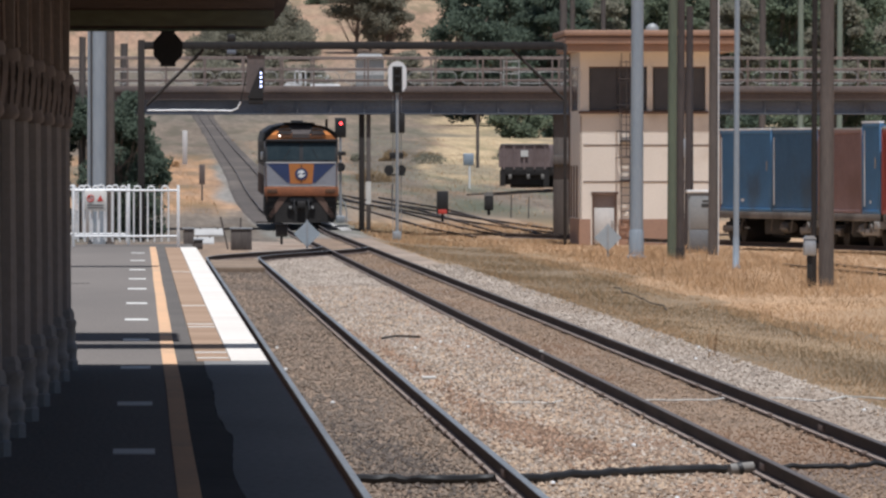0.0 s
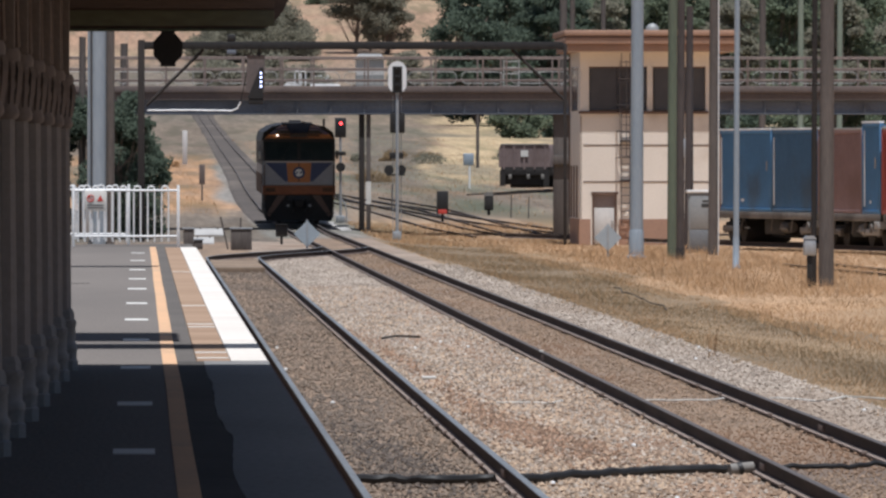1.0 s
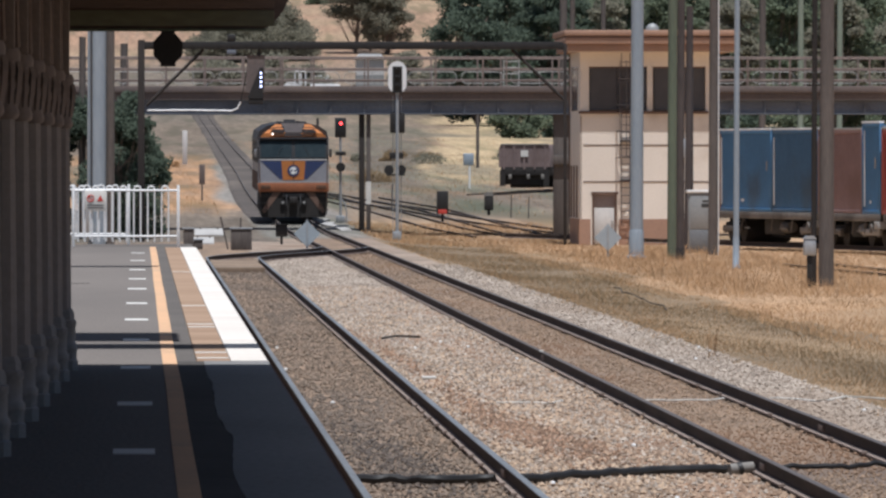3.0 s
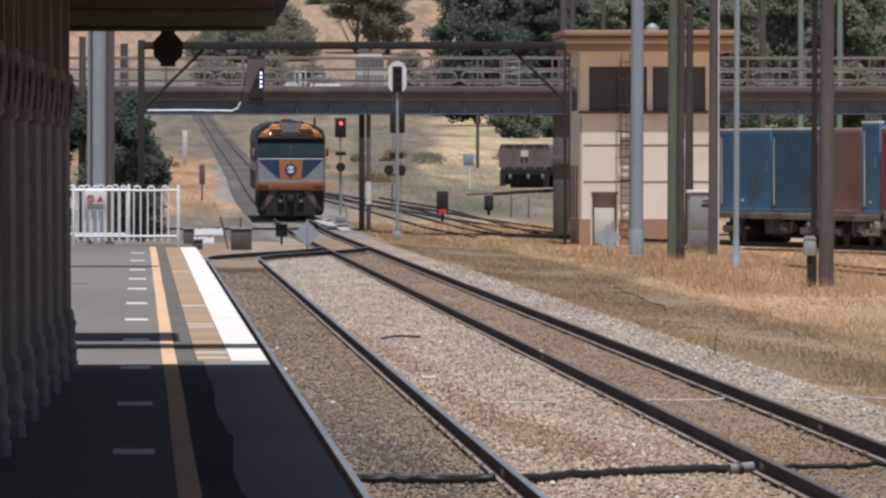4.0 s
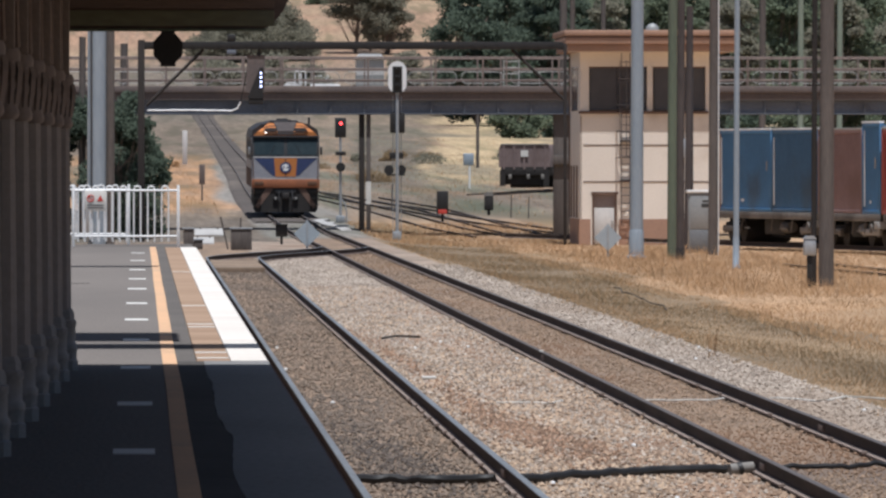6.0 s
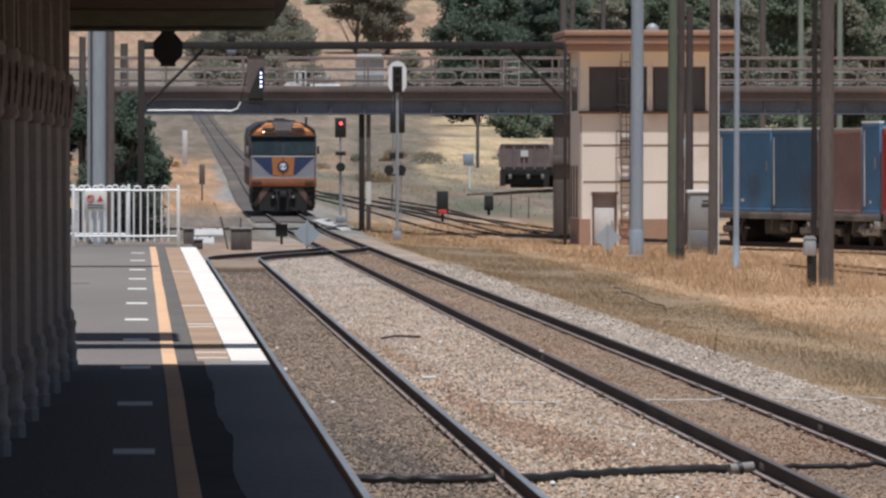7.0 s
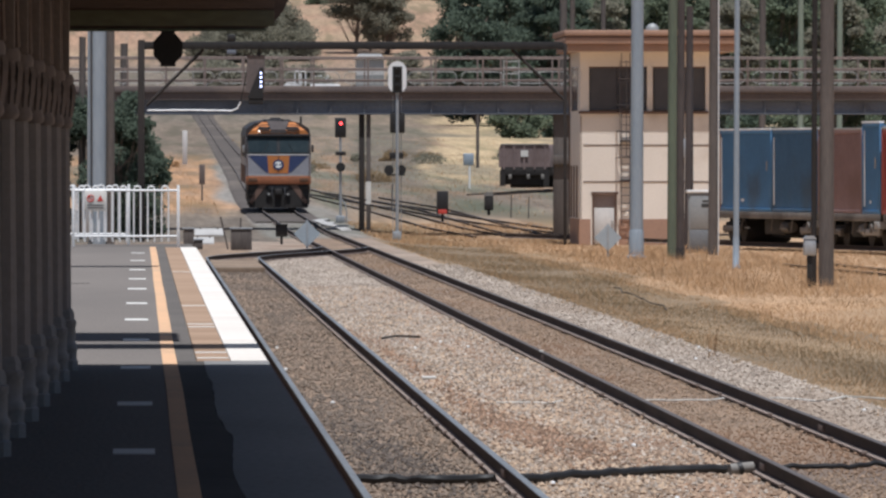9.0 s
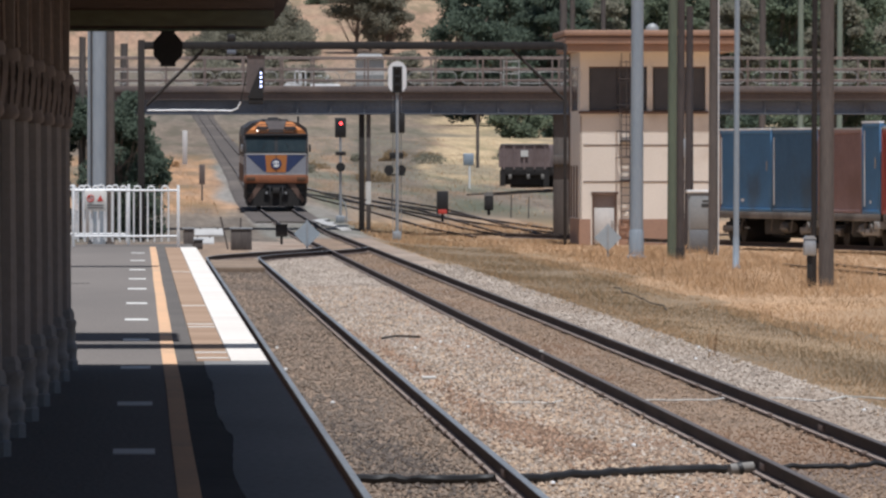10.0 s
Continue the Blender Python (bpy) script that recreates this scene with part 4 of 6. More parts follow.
def build_trackside():
    t = thing("point_indicator", 5.02, 320, -0.17, "small black point indicator on a short post", "signal")
    part("post", rod((0, 0, 0), (0, 0, 0.3), 0.05), M["black"], t)
    part("head", box(-0.21, 0.21, -0.15, 0.15, 0.27, 0.69, 0.03), M["black"], t)
    part("hood", box(-0.23, 0.23, -0.24, 0.0, 0.69, 0.72, 0.005), M["black"], t)
    for x, y, w, h, m, l in ((1.62, 300, 0.34, 0.72, "timber", "dark point machine box beside the platform line"), (3.40, 303, 0.70, 0.70, "timber", "dark weathered point machine box beside the line"),
                             (1.98, 306, 0.30, 0.30, "timber", "small dark junction box by the line")):
        b = thing("trackside_box", x, y, -0.2, l, "equipment box")
        part("body", box(-w / 2, w / 2, -0.3, 0.3, 0, h, 0.03), M[m], b)
        part("lid", box(-w / 2 - 0.03, w / 2 + 0.03, -0.33, 0.33, h, h + 0.05, 0.01), M["steel"], b)
    for x, y, w, h in ((2.76, 360, 1.15, 0.30), (2.29, 324, 0.74, 0.27)):
        b = thing("concrete_cover", x, y, -0.22, "white concrete cable cover with sloping face by the line", "cable cover", "concrete covers by the points")
        bm = bm_prism(bmesh.new(), [(-w / 2, 0), (w / 2, 0), (w / 2, 0.02), (-w / 2, 0.02)], -0.3, 0.3)
        for v in bm.verts:
            if v.co.z > 0.01:
                v.co.z = h if v.co.y > 0 else 0.04
        part("slab", bm, M["concrete"], b, smooth=False)
        for q in (-0.3, 0.3):
            part("lug", box(q * w - 0.03, q * w + 0.03, 0.22, 0.28, h - 0.02, h + 0.03), M["timber"], b)
    for k in range(6):
        y = 404 - 5.2 * k
        b = thing("trough_lid", 7.95 + 0.12 * k, y, line_z(y) - 0.24, "pale concrete trough lid tilted beside the main line", "trough lid", "trough lids beside the main line", turn=(-14, 6, -4, 11, -8, 3)[k])
        bm = bm_box(bmesh.new(), -0.24, 0.24, -1.5, 1.5, 0.0, 0.07, 0.015)
        for v in bm.verts:
            v.co.z += 0.035 * (v.co.y + 1.5)
        part("lid", bm, M["concrete"], b)
        part("bearer", box(-0.25, 0.25, 0.9, 1.3, -0.1, 0.082), M["timber"], b)
    for x, y, h, tilt in ((2.98, 305, 1.1, -0.25), (3.42, 308, 1.05, 0.02)):
        b = thing("point_lever", x, y, -0.2, "thin dark upright lever by the points", "lever")
        part("rod", rod((0, 0, 0), (tilt, 0, h), 0.03), M["timber"], b)
    # dwarf signal with a red lower face
    b = thing("dwarf_signal", 14.07, 420, ground_z(14.07, 420), "black dwarf signal with a red lower light", "signal")
    part("post", rod((0, 0, 0), (0, 0, 0.4), 0.06), M["black"], b)
    part("head", box(-0.27, 0.27, -0.2, 0.2, 0.35, 1.42, 0.05), M["black"], b)
    part("red_face", box(-0.20, 0.20, -0.212, -0.20, 0.36, 0.56, 0.004), M["sign_red"], b, "red lower face")
    b = thing("marker_post", 21.9, 600, ground_z(21.9, 600), "pale blue board on a white post on the slope", "post")
    part("post", rod((0, 0, 0), (0, 0, 1.9), 0.07), M["fence"], b, "white post")
    part("head", box(-0.42, 0.28, -0.10, 0.10, 1.55, 2.35, 0.06), M["blue_steel"], b, "pale blue board")
    b = thing("dwarf_signal", 17.0, 440, ground_z(17.0, 440), "small dark ground signal by a siding", "signal")
    part("head", box(-0.22, 0.22, -0.2, 0.2, 0.25, 0.95, 0.05), M["under"], b)
    part("post", rod((0, 0, 0), (0, 0, 0.3), 0.08), M["under"], b)
    part("cap", prism([(-0.24, 0.95), (0.24, 0.95), (0.15, 1.15), (-0.15, 1.15)], -0.21, 0.21), M["dusty"], b, "dusty pale cap")
    for x, y, h in ((17.75, 432, 1.15), (18.5, 430, 1.05), (17.2, 446, 0.9), (13.1, 470, 1.3)):
        b = thing("fence_post", x, y, ground_z(x, y) - 0.05, "thin weathered timber post in dry ground", "post", "thin posts in the yard")
        part("post", rod((0, 0, 0), (0.03, 0, h), 0.035, 0.03, 7), M["timber"], b)
        part("wire_eye", rod((0.02, -0.05, h * 0.8), (0.02, 0.05, h * 0.8), 0.02, n=6), M["under"], b)
    b = thing("marker_post", 4.0, 800, ground_z(4.0, 800), "pale concrete marker post on the far bank", "post")
    part("post", box(-0.22, 0.22, -0.2, 0.2, 0, 3.0, 0.05), M["house"], b)
    b = thing("marker_post", 3.45, 500, ground_z(3.45, 500), "rusty brown marker board beside the line", "post")
    part("post", rod((0, 0, 0), (0, 0, 1.9), 0.05), M["timber"], b)
    part("board", box(-0.16, 0.16, -0.04, 0.0, 0.9, 2.0, 0.02), M["deck"], b)
    # black hose laid across both tracks below the rail heads
    for a, e in ((2.03, 3.33), (3.48, 5.93), (6.07, 7.43), (7.56, 9.4)):
        bm = bmesh.new()
        pts = []
        for i in range(25):
            x = a + (e - a) * i / 24
            y = 84.6 + (0 if x < 3.4 else (x - 3.4) * 1.5 if x < 5 else 2.4 + (x - 5) * 0.6) + 0.25 * noise.noise(Vector((x * 2, 0, 4)))
            pts.append((x, y, -0.125 + 0.03 * noise.noise(Vector((x * 7, 1, 4)))))
        bm_tube(bm, pts, 0.042 if e < 6 else 0.026)
        solid("rubber_hose", bm, M["black"], "thick black rubber hose lying across the track bed", "hose", "hose lengths between rails")
    c = thing("hose_joint", 5.83, 87.2, -0.13, "grey metal hose joint beside the rail", "hose joint")
    part("collar", rod((-0.13, 0, 0), (0.10, 0.06, 0.02), 0.055, n=12), M["dusty"], c)
    part("clamp", rod((-0.05, 0.02, 0.0), (-0.01, 0.03, 0.01), 0.07, n=12), M["black"], c)
    for k, (a, e, y) in enumerate(((4.45, 5.3, 112.5), (6.1, 7.4, 113.5), (7.7, 9.6, 114.0))):
        bm = bmesh.new()
        bm_tube(bm, [(a + (e - a) * i / 10, y + 1.6 * noise.noise(Vector((i * 0.35, k * 3, 2))), -0.16) for i in range(11)], 0.011, 6)
        solid("white_cord", bm, M["white"], "thin white cord lying on the ballast", "cord", "cords on the ballast")
    rng = random.Random(5)
    w = thing("weed", 8.8, 139, ground_z(8.8, 139), "spindly green weed on the ballast shoulder", "weed")
    bm = bmesh.new()
    for k in range(12):
        a, q = rng.random() * 6.28, rng.random()
        b0 = (0.05 * math.cos(a), 0.05 * math.sin(a), 0)
        bm_tube(bm, [b0, (0.12 * q * math.cos(a), 0.12 * q * math.sin(a), 0.2 + 0.2 * q), (0.2 * q * math.cos(a), 0.2 * q * math.sin(a), 0.24 + 0.25 * rng.random())], 0.004, 3)
    part("stems", bm, M["straw"], w)
    bm = bmesh.new()
    bm_tube(bm, [(4.05, 151, -0.13), (4.3, 152, -0.11), (4.7, 151.6, -0.12)], 0.02, 6)
    solid("stick", bm, M["dark_timber"], "dark stick lying on the ballast", "stick")
    bm = bmesh.new()
    bm_tube(bm, [(11.75 - 0.05 * i + 0.05 * math.sin(i * 1.7), 224 - 3.2 * i, ground_z(11.6, 210) + 0.09 + 0.03 * math.sin(i * 2.3)) for i in range(11)], 0.014, 6)
    solid("stick", bm, M["dark_timber"], "long dark branch lying in dry grass", "stick")
    solid("paper_scrap", box(3.87, 4.06, 123.8, 124.0, -0.15, -0.11, 0.01), M["white"], "pale paper scrap lying on the ballast", "litter")
    solid("paper_scrap", box(5.93, 5.99, 134, 134.1, 0.0, 0.03, 0.01), M["white"], "small white scrap lying on the rail", "litter")
    for k in range(26):
        x, y = rng.choice((rng.uniform(1.3, 3.2), rng.uniform(3.6, 5.8), rng.uniform(7.8, 9.0))), rng.uniform(50, 150)
        solid("pale_stone", bm_lathe(bmesh.new(), [(0.012, 0), (0.026, 0.012), (0.02, 0.03), (0.006, 0.036)], 6, (x, y, -0.175)), M["fence"], "single pale stone lying on the ballast", "stone", "pale stones on the ballast")


build_trackside()


# ---- signals ----
def build_signals():
    y, x = 352.0, 10.03
    z = ground_z(x, y)
    t = thing("tall_signal", x, y, z, "tall colour-light signal with white-rimmed black head on steel post", "signal")
    zz = lambda v: v - z
    part("post", rod((0, 0, 0), (0, 0, zz(6.0)), 0.075, 0.065), M["steel"], t)
    part("base", box(-0.16, 0.16, -0.16, 0.16, 0, 0.35, 0.03), M["steel"], t)
    def oval(w, h, cz, n=8):
        r = w
        return [(r * math.cos(math.pi * k / n), cz + h + r * math.sin(math.pi * k / n)) for k in range(n + 1)] + [(-r * math.cos(math.pi * k / n), cz - h - r * math.sin(math.pi * k / n)) for k in range(n + 1)]
    part("rim", prism(oval(0.36, 0.27, zz(6.03)), -0.10, -0.06), M["fence"], t, "white rounded rim")
    head = part("head", prism([(-0.19, zz(5.42)), (0.19, zz(5.42)), (0.19, zz(6.45)), (-0.19, zz(6.45))], -0.13, 0.10), M["black"], t, "black lamp face")
    for k in range(3):
        o = part("hood", bm_tube(bmesh.new(), [(0, -0.13, zz(5.65 + 0.32 * k)), (0, -0.17, zz(5.64 + 0.32 * k))], 0.11, 10), M["black"], t)
        o.parent = head
    part("lower_head", box(-0.28, 0.30, 0.08, 0.30, zz(3.86), zz(4.66), 0.04), M["black"], t, "black lower head")
    part("cross_bar", box(-0.30, 0.24, 0.08, 0.16, zz(2.86), zz(3.10), 0.01), M["black"], t)
    for s in (-0.32, 0.16):
        part("marker_lamp", rod((s, 0.08, zz(2.42)), (s, 0.3, zz(2.42)), 0.19, 0.16, 12), M["black"], t)
    part("arm", box(-0.42, 0.3, -0.04, 0.04, zz(2.2), zz(2.26)), M["black"], t)
    for s in (-1, 1):
        part("ladder_stile", rod((s * 0.16, 0.35, 0), (s * 0.16, 0.2, zz(5.3)), 0.018, n=6), M["steel"], t)

    y, x = 402.0, 8.93
    z = ground_z(x, y)
    t = thing("red_signal", x, y, z, "signal showing a single red light on a slim post", "signal")
    part("post", rod((0, 0, 0), (0, 0, zz(3.9)), 0.06), M["steel"], t)
    part("head", box(-0.25, 0.25, -0.1, 0.12, zz(3.80), zz(4.68), 0.05), M["black"], t, "black head")
    part("red_lamp", rod((0.02, -0.125, zz(4.42)), (0.02, -0.10, zz(4.42)), 0.066, n=14), M["red_glow"], t, "lit red lamp")
    part("cross_bar", box(-0.23, 0.23, -0.08, 0.08, zz(3.0), zz(3.17), 0.01), M["black"], t)
    part("marker_lamp", rod((0, -0.2, zz(2.48)), (0, 0.1, zz(2.48)), 0.21, 0.18, 12), M["black"], t)
    part("base", box(-0.2, 0.2, -0.2, 0.2, 0, 0.3, 0.03), M["steel"], t)
    part("stay", bm_tube(bmesh.new(), [(0.0, 0, 1.1), (0.22, 0, 0.8), (0.28, 0, 0.4), (0.25, 0, 0)], 0.03), M["steel"], t)


build_signals()


def build_gantry():
    y = 340.0
    t = thing("signal_gantry", 0, y, 0, "dark steel signal gantry with long beam and angled braces", "gantry")
    part("post", box(-0.07, 0.19, -0.13, 0.13, -0.25, 7.32, 0.01), M["dark_timber"], t, "dark brown post")
    part("post", box(15.95, 16.07, -0.06, 0.06, -0.4, 7.2, 0.01), M["dark_timber"], t)
    beam = part("beam", box(0.19, 15.95, -0.15, 0.15, 6.97, 7.26, 0.01), M["black"], t, "long dark beam")
    for k in range(31):
        x = 0.5 + 0.5 * k
        o = part("bolt", rod((x, -0.17, 7.11), (x, -0.15, 7.11), 0.03, n=6), M["black"], t)
        o.parent = beam
    for a, b in (((2.4, 0, 6.97), (0.25, 0, 4.85)), ((14.0, 0, 6.97), (15.95, 0, 5.1))):
        part("brace", rod(a, b, 0.06, n=8), M["dark_timber"], t)
    part("walkway_pipe", bm_tube(bmesh.new(), [(0.3, -0.1, 4.67), (2.0, -0.1, 4.68), (3.45, -0.1, 4.66), (3.68, -0.1, 4.75), (3.80, -0.1, 5.0)], 0.032), M["fence"], t, "pale pipe")
    part("wire", rod((3.80, 0, 5.0), (4.2, 0, 6.97), 0.02, n=6), M["black"], t)
    s = thing("route_indicator", 4.4, y - 0.3, 5.0, "black angled route indicator with four lit white lamps", "signal")
    part("housing", prism([(-0.36, 0.12), (0.24, 0.12), (0.24, 1.28), (0.12, 1.28)], -0.12, 0.25), M["black"], s)
    part("back_plate", prism([(-0.42, 0.35), (0.30, 0.35), (0.30, 1.75), (-0.35, 1.75)], 0.25, 0.29), M["deck"], s, "brown back plate")
    part("bracket", box(-0.3, 0.25, -0.1, 0.25, -0.1, 0.12, 0.02), M["under"], s)
    part("hanger", rod((0.1, 0.3, 1.7), (0.1, 0.3, 2.0), 0.06), M["black"], s)
    for k in range(4):
        part("lamp", rod((0.155, -0.15, 0.58 + 0.165 * k), (0.155, -0.12, 0.58 + 0.165 * k), 0.038, n=12), M["white_glow"], s, "lit white lamp")
    l = thing("gantry_lamp", 3.45, y, 7.26, "small dark lamp on top of the gantry beam", "lamp")
    part("head", box(-0.16, 0.16, -0.15, 0.15, 0.0, 0.28, 0.05), M["black"], l)
    l = thing("gantry_lamp", 3.45, y, 6.97, "small dark fitting below the gantry beam", "lamp")
    part("head", box(-0.18, 0.18, -0.15, 0.15, -0.2, 0.0, 0.04), M["girder"], l)


build_gantry()


# ---- bridge ----
B0, B1 = 378.1, 384.3


def build_bridge():
    b = thing("road_bridge", 0, 0, 0, "low road bridge with dark girders, rusty deck edge and pipe railings", "bridge", kind="structure")
    for y in (B0 + 0.25, (B0 + B1) / 2, B1 - 0.25):
        bm = bmesh.new()
        bm_box(bm, -40, 62, y - 0.03, y + 0.03, 4.76, 5.28)
        bm_box(bm, -40, 62, y - 0.16, y + 0.16, 4.72, 4.76)
        bm_box(bm, -40, 62, y - 0.16, y + 0.16, 5.28, 5.32)
        part("girder", bm, M["girder"], b, "dark blue-grey steel girder", smooth=False)
    for k in range(34):
        part("stiffener", box(-6.02 + 1.4 * k, -5.98 + 1.4 * k, B0 + 0.10, B0 + 0.22, 4.76, 5.28), M["girder"], b)
    part("deck", box(-40, 62, B0, B1, 5.32, 5.62), M["deck"], b, "rust-stained deck slab")
    for y0, y1 in ((B0 - 0.08, B0 + 0.30), (B1 - 0.30, B1 + 0.08)):
        part("kerb", box(-40, 62, y0, y1, 5.62, 5.90, 0.02), M["deck"], b, "rust-brown kerb beam")
    part("road_surface", box(-40, 62, B0 + 0.3, B1 - 0.3, 5.62, 5.68), M["asphalt"], b)
    post = mesh_of("railing_post", box(-0.035, 0.035, -0.035, 0.035, 0, 1.22), M["pipe_rail"])
    for y in (B0 + 0.1, B1 - 0.1):
        for k in range(44):
            o = new("railing_post", post)
            o.parent, o.location = b, (-8.6 + 1.62 * k + (0.35 * math.sin(k * 2.4) if k > 9 else 0), y, 5.88)
        for z in (6.15, 6.62, 7.1):
            part("railing", rod((-40, y, z), (62, y, z), 0.032, n=6), M["pipe_rail"], b, "rusty pipe rail")
    # long pale rail panels with rounded ends, standing on the footway
    k = 0
    x = -3.55
    while x < 36:
        L = (2.35, 2.05, 1.75, 2.45, 2.3)[k % 5]
        pts = []
        for cx, a0 in ((x + L - 0.2, -90), (x + 0.2, 90)):
            for q in range(7):
                a = radians(a0 + 30 * q)
                pts.append((cx + 0.2 * math.cos(a), B0 + 1.5, 6.26 + 0.24 * math.sin(a)))
        pts.append(pts[0])
        part("loop_rail", bm_tube(bmesh.new(), pts, 0.017, 6), M["pale_rail"], b, "pale rounded pipe panel")
        for q in (x + 0.3, x + L / 2, x + L - 0.3):
            part("loop_leg", rod((q, B0 + 1.5, 5.66), (q, B0 + 1.5, 6.5 if q == x + L / 2 else 6.02), 0.018, n=6), M["pale_rail"], b)
        x += L + (0.2, 0.32)[k % 2]
        k += 1
    for x in (15.28, 15.92):
        part("stile_post", rod((x, B0 + 1.2, 5.66), (x, B0 + 1.2, 7.0), 0.03, n=6), M["pale_rail"], b)
    for q in range(5):
        part("stile_bar", rod((15.28, B0 + 1.2, 5.9 + 0.26 * q), (15.92, B0 + 1.2, 5.9 + 0.26 * q), 0.02, n=6), M["pale_rail"], b)
    for x in (6.60, 6.86):
        part("white_hoop", bm_tube(bmesh.new(), [(x - 0.09, B0 + 1.0, 5.66), (x - 0.09, B0 + 1.0, 6.42), (x - 0.05, B0 + 1.0, 6.52), (x + 0.05, B0 + 1.0, 6.52), (x + 0.09, B0 + 1.0, 6.42), (x + 0.09, B0 + 1.0, 5.66)], 0.03, 6), M["fence"], b, "white bent hoop")
    part("white_barrier", box(7.15, 8.4, B0 + 1.0, B0 + 1.15, 5.66, 5.98, 0.03), M["fence"], b, "low white barrier")
    for x, w, m in ((9.30, 0.23, "dark_timber"), (9.58, 0.18, "timber"), (17.66, 0.66, "timber"), (-3.2, 0.5, "timber"), (33.5, 0.5, "timber")):
        for y in (B0 + 0.5,) if 9 < x < 18 else (B0 + 0.5, B1 - 0.5):
            pier = part("pier", box(x - w / 2, x + w / 2, y - 0.15, y + 0.15, -0.3, 4.72, 0.02), M[m], b, "timber pier post")
            if x == 9.58 and y < 382:
                o = part("white_band", box(x - 0.10, x + 0.10, y - 0.16, y + 0.16, 0.95, 1.9), M["white"], b, "white painted band")
                o.parent = pier
    for y in (B0 + 0.28,):
        part("pier_brace", box(17.3, 18.0, y - 0.1, y + 0.1, 2.6, 3.0, 0.02), M["timber"], b)


build_bridge()


def vehicle(x, w, h, z, y, m, label):
    t = thing("parked_vehicle", x, y, z, label, "vehicle")
    part("body", prism([(-w / 2, 0.3), (w / 2, 0.3), (w / 2, h * 0.62), (w * 0.34, h), (-w * 0.42, h), (-w / 2, h * 0.6)], -0.8, 0.8), M[m], t)
    for s in (-0.3, 0.3):
        part("wheel", rod((s * w, -0.85, 0.33), (s * w, 0.85, 0.33), 0.32, n=14), M["black"], t)


def house(x, y, w, h, label, wall="house"):
    z = ground_z(x, y) - 0.3
    t = thing("farm_building", x, y, z, label, "building")
    part("wall", box(-w / 2, w / 2, -3, 3, 0, h), M[wall], t)
    part("lower_wall", box(-w / 2 - 0.01, w / 2 + 0.01, -3.02, 3.02, 0, h * 0.45), M["cabinet"], t, "grey lower cladding")
    part("roof", prism([(-w / 2 - 0.4, h), (w / 2 + 0.4, h), (w / 2 - 0.6, h + 1.1), (-w / 2 + 0.6, h + 1.1)], -3.4, 3.4), M["fence"], t, "white sheet roof")


house(43.0, 1690, 5.2, 5.2, "pale farm building on the hillside beyond the bridge")
house(33.0, 1640, 3.4, 2.4, "low pale shed on the hillside beyond the bridge")
house(26.8, 1600, 1.9, 2.8, "small white tank shed on the hillside")


